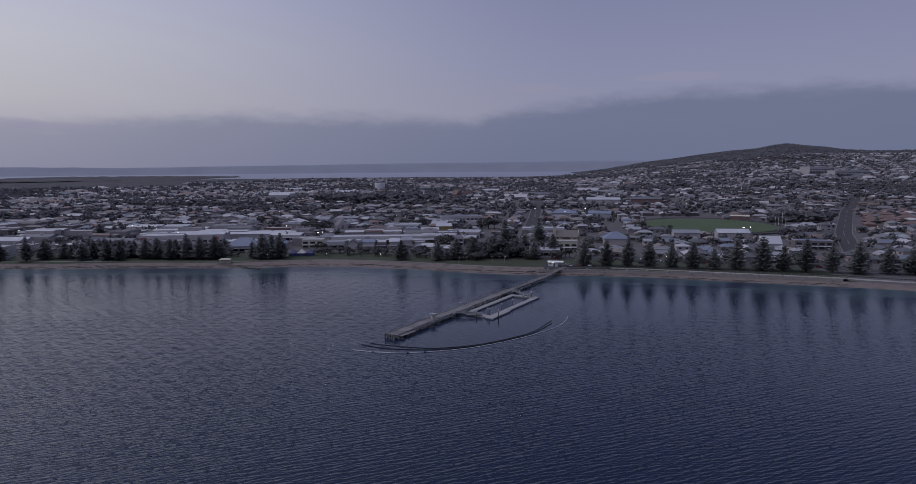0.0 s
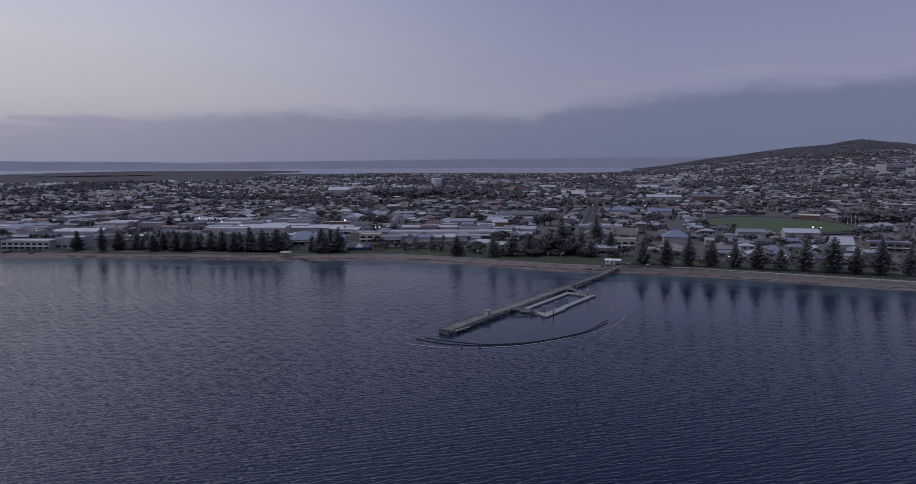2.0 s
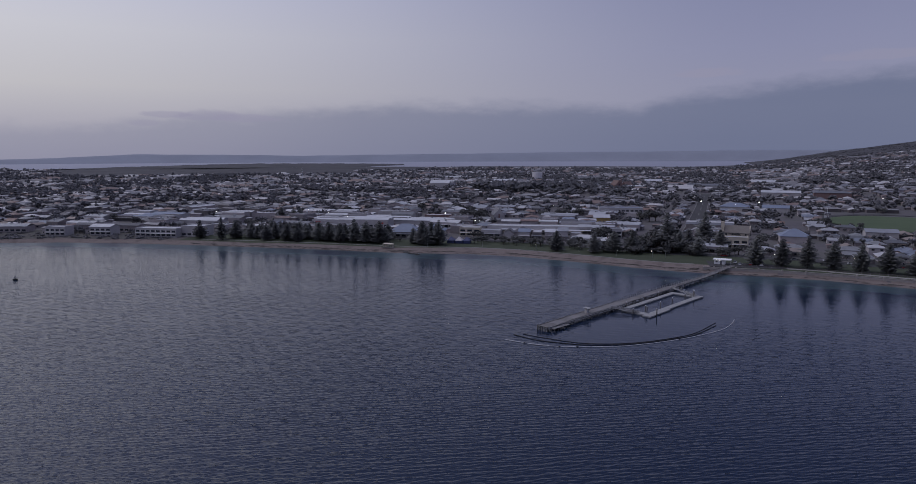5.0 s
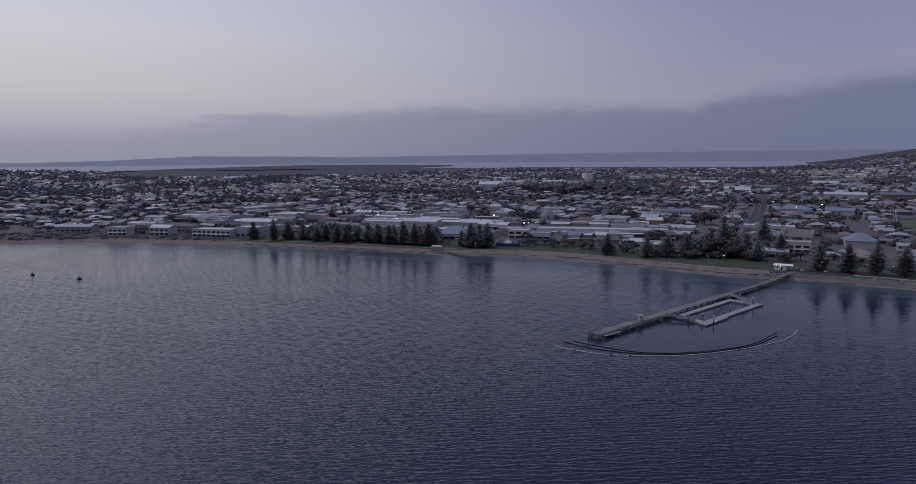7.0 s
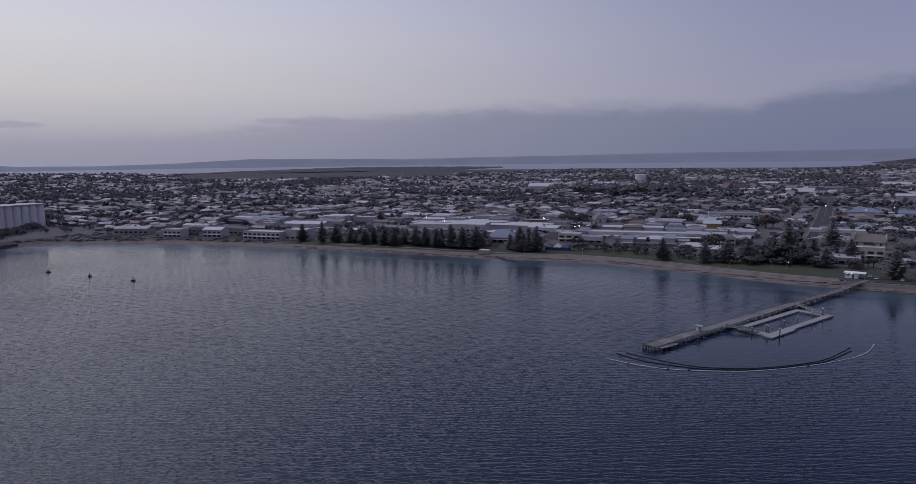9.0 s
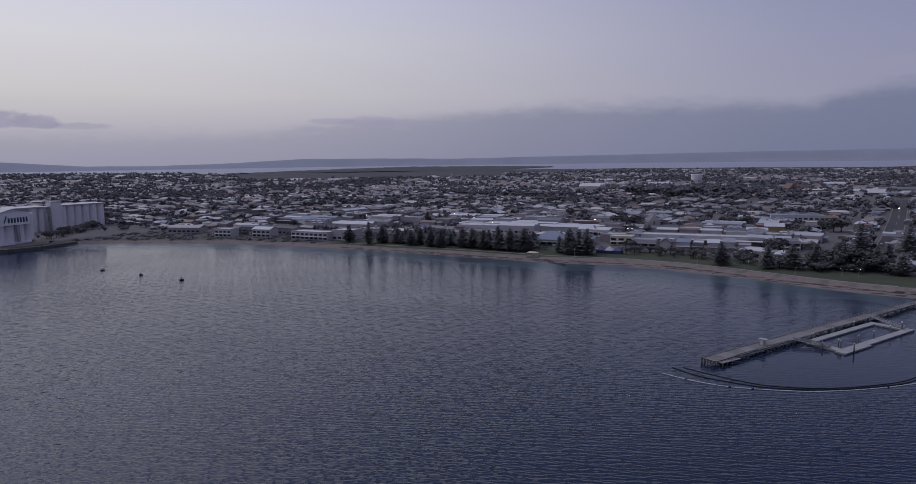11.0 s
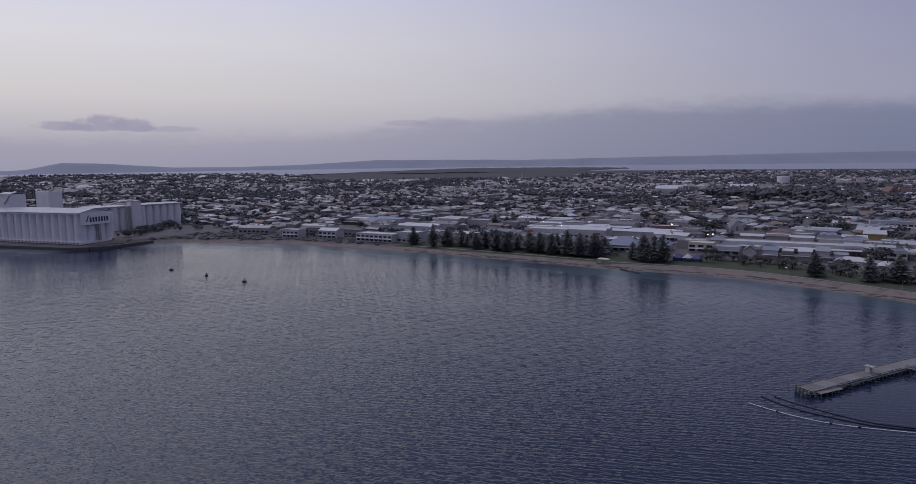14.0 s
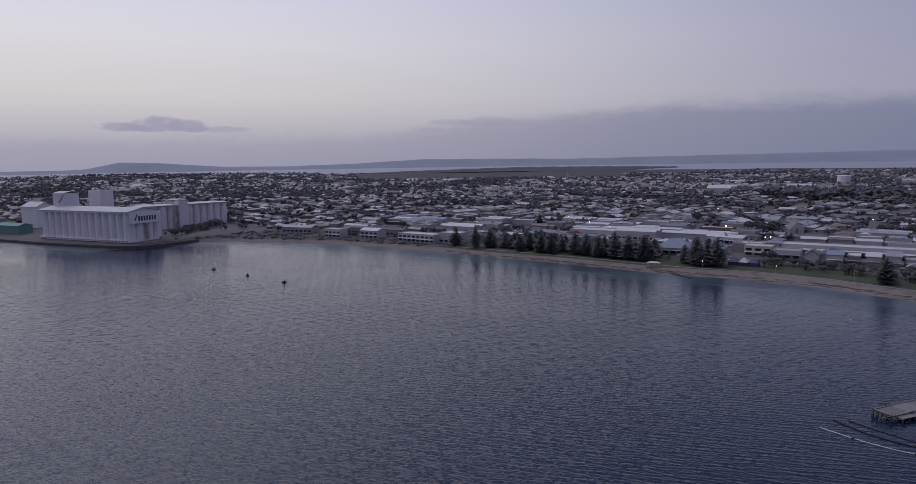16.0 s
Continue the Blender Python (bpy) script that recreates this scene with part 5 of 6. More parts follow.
# waterfront lodgings on the western bank
hall("hotel", -374, 436, 3, 38, 14, 6.6, "flat", M_PALE, M_PALE_ROOF, "white two-storey beachfront hotel with balconies and wide windows", "hotel", storeys=2)
hall("hotel", -346, 446, 3, 20, 16, 8.0, "flat", M_PALE, M_PALE_ROOF, "white rendered hotel wing beside the beach", "hotel", storeys=1)
hall("apartment_building", -462, 420, 8, 18, 11, 7.0, "flat", M_PALE, M_PALE_ROOF, "white two-storey apartments above the beach", "apartments", storeys=2)
hall("apartment_building", -427, 432, 8, 19, 12, 7.0, "gable", M_PALE, M_PALE_ROOF, "white gabled two-storey apartments near the water", "apartments", storeys=2)
hall("motel", -440, 452, 5, 62, 9, 5.5, "gable", M_WALL, M_DARK_ROOF, "long low motel wing with a dark metal roof", "motel", storeys=1)
hall("motel", -520, 425, 16, 34, 12, 5.0, "gable", M_WALL, M_ROOF_BIG, "low roadside building behind the western bank", "motel", storeys=1)
cluster(-470, 545, 4, 70, 44, 3, 3, (M_PALE_ROOF, M_ROOF_BIG, M_BLUE_ROOF), "warehouse with a low metal roof", "warehouse")
hall("warehouse", -395, 520, 4, 40, 20, 4.4, "saw", M_PALE, M_PALE_ROOF, "long warehouse under pale grey metal roofs", "warehouse")
cluster(-380, 572, 4, 56, 40, 2, 3, (M_PALE_ROOF, M_ROOF_BIG), "warehouse with a pale metal roof", "warehouse")
cluster(-252, 592, 6, 92, 78, 4, 5, (M_PALE_ROOF, M_PALE_ROOF, M_ROOF_BIG), "pale-roofed building in the supermarket block", "store")
hall("arcade", -197, 560, 3, 62, 9, 5.0, "gable", M_PALE, M_PALE_ROOF, "long narrow white-roofed shop arcade", "arcade")
hall("store", -72, 534, 5, 88, 16, 5.4, "flat", M_PALE, M_PALE_ROOF, "long flat-roofed shopping arcade with a lit awning", "store", awning=True)
for k in range(9):
    lit = thing("awning_lamp", place(-108 + 9 * k, 521.5 + 0.8 * k, 5, 2.9), "small lit lamp under a shop awning", "lamp", "awning lamps")
    part("tube", Shape().box(-0.5, -0.1, 0, 0.5, 0.1, 0.16), M_LAMP, lit)
cluster(-70, 584, 5, 86, 42, 5, 3, (M_ROOF_BIG, M_PALE_ROOF, M_BLUE_ROOF, M_DARK_ROOF, M_TILE), "low commercial building behind the arcade", "store")
hall("hotel", -124, 499, 6, 17, 13, 6.6, "flat", M_STONE, M_PALE_ROOF, "cream two-storey hotel wing near the foreshore", "hotel", storeys=2)
hall("hotel", -106, 497, 6, 16, 15, 5.2, "flat", M_PALE, M_ROOF_BIG, "low flat-roofed hotel front with dark windows", "hotel", storeys=1, awning=True)
hall("hotel", -91, 494, 96, 11, 8, 4.2, "gable", M_PALE, M_SLATE, "small gabled hotel porch in pale render", "hotel", rise=0.4)
hall("hotel", -81, 500, 6, 13, 12, 4.6, "hip", M_WALL, M_DARK_ROOF, "low hipped dining room beside the hotel", "hotel", rise=0.3)
cluster(-58, 494, 6, 50, 19, 5, 1, (M_ROOF_BIG, M_PALE_ROOF, M_BLUE_ROOF), "low foreshore shop with a grey roof", "shop_building")
hall("shop_building", -14, 512, 7, 20, 14, 7.0, "flat", M_PALE, M_ROOF_BIG, "white flat-roofed corner building", storeys=2)
hall("shop_building", -9, 710, 7, 46, 16, 7.5, "flat", M_PALE, M_BLUE_ROOF, "blue-white flat-roofed office block", storeys=2)
hall("pub", -174, 480, 8, 24, 17, 4.6, "hip", M_WALL, M_BLUE_ROOF, "foreshore pub under a dark blue hipped roof with a verandah", "pub", rise=0.34, storeys=1, awning=True)
hall("pub", -153, 494, 8, 17, 15, 4.4, "hip", M_WALL, M_BLUE_ROOF, "rear wing of the pub under a dark blue hipped roof", "pub", rise=0.34)
hall("supermarket", -264, 538, 5, 40, 20, 6.2, "flat", M_PALE, M_PALE_ROOF, "long white supermarket with a flat pale roof", "supermarket", awning=True)
hall("supermarket", -227, 541, 5, 32, 19, 7.2, "saw", M_PALE, M_PALE_ROOF, "white supermarket hall with parallel low roofs", "supermarket", storeys=1)
for sx in (-276, -216):
    sg = thing("wall_sign", place(sx, 527.4 + (sx + 247) * 0.087, 5, 3.9), "small plain red sign panel on a white wall", "sign", "supermarket signs")
    part("panel", Shape().box(-2.4, -0.25, 0, 2.4, -0.05, 1.3), M_RED, sg)
for k in range(2):
    hall("arcade", -193 + 3 * k, 572 + 10 * k, 4, 58, 7.5, 4.2, "gable", M_PALE, M_PALE_ROOF, "long narrow white-roofed car park canopy", "canopy")
canopy = thing("walkway_canopy", place(-66, 521, 4), "long pale walkway canopy on steel posts before the arcade", "canopy")
part("roof", Shape().gable(-44, -2.6, 44, 2.6, 3.7, 0.5, 0.4, 0.2), M_PALE_ROOF, canopy)
for k in range(12):
    part("post", Shape().tube((-43 + 7.8 * k, -2.2, -0.5), (-43 + 7.8 * k, -2.2, 3.5), 0.12, 0.12, 6), M_STEEL, canopy)
hall("shop_building", -43, 551, 5, 26, 9, 7.2, "flat", M_PALE, M_ROOF_BIG, "white two-storey flat-roofed shop block", storeys=2)
hall("shop_building", -25, 626, 7, 15, 11, 5.0, "gable", M_OCHRE, M_PALE_ROOF, "ochre-fronted gabled shop with a pale roof", rise=0.25)
hall("shop_building", -186, 612, 8, 27, 12, 5.0, "flat", M_BRICK, M_ROOF_BIG, "brown brick flat-roofed shop", storeys=1)
hall("shed", 228, 546, -8, 26, 17, 6.0, "gable", M_PALE, M_PALE_ROOF, "white indoor sports hall beside the oval", "hall")
hall("shed", 192, 556, -8, 22, 14, 5.0, "gable", M_PALE, M_ROOF_BIG, "pale metal shed beside the oval", "shed")
hall("shed", 230, 478, -12, 14, 15, 5.0, "gable", M_PALE, M_PALE_ROOF, "pale barn-like hall with a pitched roof", "hall", rise=0.34)
hall("shop_building", 262, 478, -14, 26, 14, 6.5, "flat", M_WALL, M_BLUE_ROOF, "flat-roofed building with a blue-grey fascia", storeys=2)
hall("grandstand", 306, 722, -20, 20, 8, 4.5, "gable", M_BRICK, M_STONE, "red-roofed football grandstand beside the oval", "grandstand")
hall("house", 76, 474, -6, 15, 9, 7.5, "flat", M_STONE, M_PALE_ROOF, "cream two-storey stone house among dark trees", "house", storeys=2)
hall("hall", 122, 516, -6, 20, 17, 5.0, "hip", M_WALL, M_BLUE_ROOF, "wide hall under a blue-grey hipped roof", "hall", rise=0.3)
hall("hall", 116, 776, -14, 30, 20, 5.5, "hip", M_PALE, M_BLUE_ROOF, "large hall with a blue hipped roof and floodlights", "hall", rise=0.2)
hall("hall", 158, 772, -14, 27, 17, 5.0, "gable", M_PALE, M_BLUE_ROOF, "blue-roofed hall behind the street", "hall")
hall("school_building", 262, 958, -10, 44, 18, 8.0, "hip", M_BRICK, M_ROOF_BIG, "red brick school block with a pale roof", "school")
hall("school_building", 205, 990, -10, 50, 18, 6.5, "gable", M_PALE, M_PALE_ROOF, "long pale school block", "school")
hall("factory", -330, 1112, 0, 36, 42, 10.0, "saw", M_PALE, M_PALE_ROOF, "white factory with a saw-tooth roof", "factory", rise=0.3)
hall("hospital", 742, 1412, 26, 62, 24, 17.0, "flat", M_PALE, M_PALE_ROOF, "white hospital block on the hillside", "hospital", storeys=4)
hall("hospital", 800, 1385, 26, 110, 18, 12.5, "flat", M_PALE, M_PALE_ROOF, "long hospital wing with rows of dark arched openings", "hospital", storeys=3)
for k in range(6):
    hall("warehouse", (-380, -250, -95, 40, 120, 230)[k], (1390, 1290, 1420, 1330, 1190, 1270)[k], 4 * (k % 4) - 5, 50 - 6 * (k % 4), 18, 5.0, "gable", M_PALE, M_PALE_ROOF if k % 2 else M_ROOF_BIG, "long pale-roofed warehouse at the edge of town", "warehouse")
for v in range(5):
    for u in range(5):
        if (u, v) in ((0, 4), (2, 1)):
            continue
        hall("house", 402 + 20 * u + 19 * v + RB.uniform(-2, 2), 640 + 33 * v - 2.5 * u + RB.uniform(-2, 2), -20 + RB.choice((0, 0, 90)), 17, 10, 3.0, "hip", M_BRICK, M_TILE, "brick unit under a terracotta hipped roof", "house", rise=0.26, storeys=0 if v > 1 else 1)


def church(x, y, turn, w, d, h, wall_mat, roof_mat, label, tower=None):
    c = thing("church", place(x, y, turn), label, "church")
    LOTS.append((x, y, 14))
    part("nave", Shape().box(-w / 2, -d / 2, -1, w / 2, d / 2, h), wall_mat, c)
    s = Shape()
    rise = w * 0.62
    p = [(a, b, z) for b in (-d / 2 - 0.1, d / 2 + 0.3) for a, z in ((-w / 2 - 0.5, h - 0.2), (0, h + rise), (w / 2 + 0.5, h - 0.2))]
    q = [(a, b, z - 0.35) for a, b, z in p]
    s.add(p + q, [(0, 3, 4, 1), (1, 4, 5, 2), (6, 7, 10, 9), (7, 8, 11, 10), (0, 6, 9, 3), (2, 5, 11, 8), (0, 1, 7, 6), (1, 2, 8, 7), (3, 9, 10, 4), (4, 10, 11, 5)])
    part("roof", s, roof_mat, c)
    for e, nm in ((-1, "gable_wall"), (1, "gable_wall")):
        part(nm, Shape().add([(a, e * b, z) for b in (d / 2 - 0.4, d / 2 + 0.35) for a, z in ((-w / 2, h - 0.1), (w / 2, h - 0.1), (0, h + rise + 0.4))], [(0, 2, 1), (3, 4, 5), (0, 3, 5, 2), (1, 2, 5, 4), (0, 1, 4, 3)]), wall_mat, c)
    for e in (-1, 1):
        for i in range(4):
            yy = -d / 2 + d * (i + 0.5) / 4
            part("window", Shape().box(e * w / 2 - 0.05, yy - 0.5, 1.5, e * w / 2 + 0.05, yy + 0.5, h - 0.8), M_GLASS, c)
    part("window", Shape().box(-0.8, -d / 2 - 0.42, 2.5, 0.8, -d / 2 - 0.3, h + 1.5), M_BRICK if wall_mat is M_PALE else M_GLASS, c)
    if tower:
        part("tower", Shape().box(tower[0] - 1.1, tower[1] - 1.1, 0, tower[0] + 1.1, tower[1] + 1.1, tower[2]), wall_mat, c)
        part("tower_cap", Shape().box(tower[0] - 1.3, tower[1] - 1.3, tower[2], tower[0] + 1.3, tower[1] + 1.3, tower[2] + 0.5), wall_mat, c)
    return c


church(-129, 633, 18, 11, 24, 5.0, M_PALE, M_SLATE, "white-fronted church with a steep dark slate roof")
church(84, 529, 72, 8.5, 19, 5.0, M_STONE, M_TAN, "cream limestone church with a steep roof and square turret", (-3.0, 10.2, 12.5))
church(-26, 1172, 24, 12, 24, 6.5, M_BRICK, M_TILE, "large red brick church with a terracotta roof", (5, -9, 17))
church(-8, 1178, -40, 10, 18, 5.5, M_BRICK, M_TILE, "red brick church wing with a steep terracotta roof")
hall("hall", 4, 1150, 6, 34, 12, 5.0, "gable", M_BRICK, M_PALE_ROOF, "long red brick parish hall with a pale roof", "hall")

tank = thing("water_tank", place(-212, 1480, 0, 1.5), "white cylindrical water tank beyond the town", "tank")
part("drum", Shape().tube((0, 0, -1), (0, 0, 12.5), 11.5, 11.5, 40), M_SILO, tank)
part("lid", Shape().tube((0, 0, 12.5), (0, 0, 13.0), 11.8, 11.2, 40), M_SILO, tank)
LOTS.append((-212, 1480, 18))
mast = thing("radio_mast", place(-751, 1367, 0), "slender lattice radio mast far behind the houses", "mast")
part("mast", Shape().tube((0, 0, 0), (0, 0, 24), 1.4, 0.3, 6), M_STEEL, mast)
part("platform", Shape().box(-2, -2, 14, 2, 2, 15), M_STEEL, mast)
hall("shed", -778, 266, 14, 36, 14, 7.0, "gable", M_TEAL, M_TEAL, "long teal metal shed on the wharf", "shed")
hall("shed", -800, 296, 14, 26, 20, 22.0, "gable", M_SILO, M_SILO_ROOF, "tall white gabled grain shed behind the wharf", "shed", rise=0.25)
ship = thing("grain_ship", pose(-1735, 1640, LAKE, 0, 0, 30) @ Matrix.Scale(0.6, 4), "small distant ship with deck cranes on the far bay", "ship")
part("hull", Shape().box(-22, -5, -1, 22, 5, 5), M_ROCK, ship)
part("bridge", Shape().box(-18, -4.5, 5, -10, 4.5, 13), M_PALE, ship)
for k in range(2):
    part("crane", Shape().box(-1 + 10 * k, -1, 5, 1 + 10 * k, 1, 15), M_ROCK, ship)


def goal_posts(x, y, turn):
    g = thing("goal_posts", place(x, y, turn), "four tall white football goal posts beside the oval", "goal posts", "oval goal posts")
    for k, hgt in ((-9.6, 9), (-3.2, 15), (3.2, 15), (9.6, 9)):
        part("post", Shape().tube((k, 0, 0), (k, 0, hgt), 0.16, 0.12, 8), M_WHITE, g)


goal_posts(181, 664, 85)
goal_posts(319, 652, 95)
apron = Shape()
AN = np.linspace(0, 6.283, 73)
for a0, a1 in zip(AN, AN[1:]):
    q = [(OVAL[0] + (OVAL[2] + w) * math.cos(a), OVAL[1] + (OVAL[3] + w) * math.sin(a)) for a in (a0, a1) for w in (3.0, 12.0)]
    apron.add([(x, y, max(4.95, float(ground_z(x, y)) + 0.3)) for x, y in q] + [(x, y, 4.0) for x, y in q], [(0, 1, 3, 2), (0, 2, 6, 4), (1, 5, 7, 3)])
tagged(new("road_oval", apron.mesh("road_oval", M_ASPHALT)), "asphalt ring road round the sports oval", "road", kind="structure")
RV = random.Random(6)
for px, py, tall in ((172, 628, 9), (168, 636, 7), (190, 620, 4.5), (198, 622, 5), (178, 748, 8), (186, 752, 9), (172, 766, 8), (163, 775, 7.5), (330, 740, 7), (338, 746, 6), (326, 750, 6), (232, 762, 6), (262, 768, 6.5)):
    plant("tree", px, py, tall, RV, "round dark tree beside the sports oval", "oval trees")

# beach pavilion, stone groyne, blue play tent, toilet block with its awning
pav = thing("beach_pavilion", place(-167, 422.5, 3, 0.2, 0.8), "small pink-brown open pavilion with square posts on the beach edge", "pavilion")
for k in range(5):
    part("post", Shape().box(-4.6 + 2.2 * k, -1.6, -0.5, -4.2 + 2.2 * k, -1.2, 3.0), M_STONE, pav)
    part("post", Shape().box(-4.6 + 2.2 * k, 1.4, -0.5, -4.2 + 2.2 * k, 1.8, 3.0), M_STONE, pav)
part("roof", Shape().hip(-4.8, -1.8, 4.8, 2.0, 3.05, 1.0, 0.3), M_STONE, pav)
part("floor", Shape().box(-5, -2, -0.6, 5, 2.2, 0.15), M_PATH, pav)

RG = random.Random(8)
groyne = thing("stone_groyne", pose(0, 0, 0), "low groyne of dark boulders running into the shallows", "groyne")


def boulder(x, y, z, r, parent):
    s = Shape()
    pts = []
    for lat in (-0.6, 0.1, 0.75):
        for i in range(7):
            a = 6.283 * i / 7 + lat
            q = math.sqrt(1 - lat * lat) * r * RG.uniform(0.75, 1.2)
            pts.append((x + math.cos(a) * q, y + math.sin(a) * q, z + lat * r * 0.8 * RG.uniform(0.8, 1.2)))
    f = [(i, (i + 1) % 7, 7 + (i + 1) % 7, 7 + i) for i in range(7)] + [(7 + i, 7 + (i + 1) % 7, 14 + (i + 1) % 7, 14 + i) for i in range(7)] + [tuple(range(14, 21)), tuple(range(6, -1, -1))]
    part("boulder", s.add(pts, f), M_ROCK, parent)


for k in range(46):
    q = k / 46
    boulder(-158 + 20 * q + RG.uniform(-1.2, 1.2), 420 - 12 * q + RG.uniform(-1.5, 1.5), 0.35 - 0.3 * q, RG.uniform(0.6, 1.2), groyne)

tent = thing("play_tent", place(-123, 455, 5), "dark blue canvas play tent on the foreshore", "tent")
for k in range(3):
    part("canopy", Shape().add([(-8 + 6 * k, -4, 2.2), (-2.2 + 6 * k, -4, 2.2), (-2.2 + 6 * k, 4, 2.2), (-8 + 6 * k, 4, 2.2), (-5.1 + 6 * k, 0, 5.0)], [(0, 1, 4), (1, 2, 4), (2, 3, 4), (3, 0, 4), (3, 2, 1, 0)]), M_PALE if k == 1 else M_BLUE, tent)
    part("skirt", Shape().box(-7.8 + 6 * k, -3.8, 0.05, -2.4 + 6 * k, 3.8, 2.15), M_BLUE, tent)

block = thing("toilet_block", pose(57, 401, 2.9, 0, 0, -14), "small white amenities block with an overhanging flat roof", "toilet block")
part("wall", Shape().box(-3.2, -2.4, -0.3, 3.0, 2.4, 2.7), M_WHITE, block)
part("roof", Shape().box(-3.9, -3.2, 2.72, 6.4, 3.2, 2.98), M_WHITE, block, "pale overhanging flat roof")
part("door", Shape().box(0.2, -2.46, 0.02, 1.2, -2.41, 2.1), M_DARK_ROOF, block)
part("window", Shape().box(-2.4, -2.46, 1.3, -1.2, -2.41, 2.1), M_GLASS, block)
for q in (-2.9, 2.9):
    part("post", Shape().box(6.1, q - 0.06, 0, 6.22, q + 0.06, 2.71), M_STEEL, block)
for q in (-1.9, 0.0):
    part("wall_lamp", Shape().box(q - 0.12, -2.6, 2.35, q + 0.12, -2.47, 2.55), M_LAMP, block, "lit wall lamp")

car_park = Shape()
car_park.box(50, 390, 1.5, 92, 412, 2.9)
tagged(new("pavement_forecourt", car_park.mesh("pavement_forecourt", M_ASPHALT)), "asphalt forecourt at the head of the jetty", "forecourt", kind="structure")


def car(x, y, turn, mat, label, dz=0.0):
    c = thing("car", place(x, y, turn, dz), label, "car", "parked cars")
    s = Shape().box(-2.1, -0.85, 0.3, 2.1, 0.85, 0.85)
    part("body", s, mat, c)
    part("cabin", Shape().add([(-1.5, -0.78, 0.86), (1.0, -0.78, 0.86), (1.0, 0.78, 0.86), (-1.5, 0.78, 0.86), (-1.1, -0.66, 1.42), (0.4, -0.66, 1.42), (0.4, 0.66, 1.42), (-1.1, 0.66, 1.42)],
                              [(4, 5, 6, 7), (0, 1, 5, 4), (1, 2, 6, 5), (2, 3, 7, 6), (3, 0, 4, 7)]), M_GLASS, c, "dark glazed cabin")
    for px in (-1.3, 1.3):
        for py in (-0.8, 0.8):
            part("wheel", Shape().tube((px, py - 0.1, 0.32), (px, py + 0.1, 0.32), 0.32, 0.32, 10), M_BLACK, c)


CARS = [material("white_car_paint", (0.7, 0.7, 0.72), 0.3, 0.05), material("grey_car_paint", (0.2, 0.21, 0.23), 0.3, 0.05), material("red_car_paint", (0.25, 0.03, 0.03), 0.3, 0.05)]
CAR_LABEL = ["white parked car on the asphalt", "dark grey parked car on the asphalt", "dark red parked car on the asphalt"]
RC = random.Random(4)
for x, y in ((68, 399), (74, 400), (80, 398), (66, 405)):
    k = RC.randrange(3)
    car(x, y, RC.uniform(60, 110), CARS[k], CAR_LABEL[k], 0.12)
for q in range(34):
    x = RC.uniform(-300, 240)
    k = RC.randrange(3)
    car(x, float(shore_y(x)) + RC.choice((50.0, 54.5)), -5, CARS[k], CAR_LABEL[k], 0.1)
for q in range(16):
    v = RC.uniform(0.05, 0.9)
    k = RC.randrange(3)
    car(36 + 21 * v + RC.choice((-4.5, 4.5)), 440 + 156 * v, 82, CARS[k], CAR_LABEL[k], 0.28)


def street_lamp(x, y, tall, power, label, dz=0.0):
    t = thing("street_lamp", place(x, y, RC.uniform(0, 360), dz), label, "street lamp", "street lamps")
    part("post", Shape().tube((0, 0, 0), (0, 0, tall), 0.1, 0.07, 7), M_STEEL, t)
    part("arm", Shape().beam((0, 0, tall), (1.0, 0, tall + 0.2), 0.09), M_STEEL, t)
    part("lamp_head", Shape().box(0.7, -0.16 * power, tall + 0.05, 0.7 + 0.32 * power, 0.16 * power, tall + 0.05 + 0.22 * power), M_LAMP, t, "lit lamp head")


LIT = [(-171, 586, 9, 3.0), (-128, 528, 9, 1.8), (-124, 530, 9, 1.8), (-215, 600, 8, 1.4), (80, 770, 11, 2.6), (112, 752, 9, 2.0), (140, 768, 11, 2.2), (-290, 575, 8, 1.5), (-330, 610, 8, 1.3), (-260, 552, 7, 1.3),
       (-30, 428, 4, 0.7), (-60, 433, 4, 0.7), (-5, 416, 4, 0.6), (18, 418, 4, 0.8), (26, 419, 4, 0.8), (-100, 437, 4, 0.7), (-140, 432, 4, 0.6), (90, 412, 5, 0.7), (130, 405, 5, 0.7), (172, 392, 5, 0.6), (225, 380, 5, 0.6),
       (-200, 450, 4, 0.9), (-240, 452, 4, 0.9), (-300, 452, 4, 0.8), (245, 560, 8, 2.4), (252, 562, 8, 2.0), (100, 830, 9, 1.4), (290, 860, 9, 1.4), (-230, 760, 9, 1.4), (-80, 700, 9, 1.2), (-410, 560, 8, 1.2), (-505, 470, 6, 1.0), (-645, 352, 5, 1.4), (360, 560, 8, 1.2)]
for row in LIT:
    street_lamp(*row, "street lamp on a thin steel post, lit at dusk")

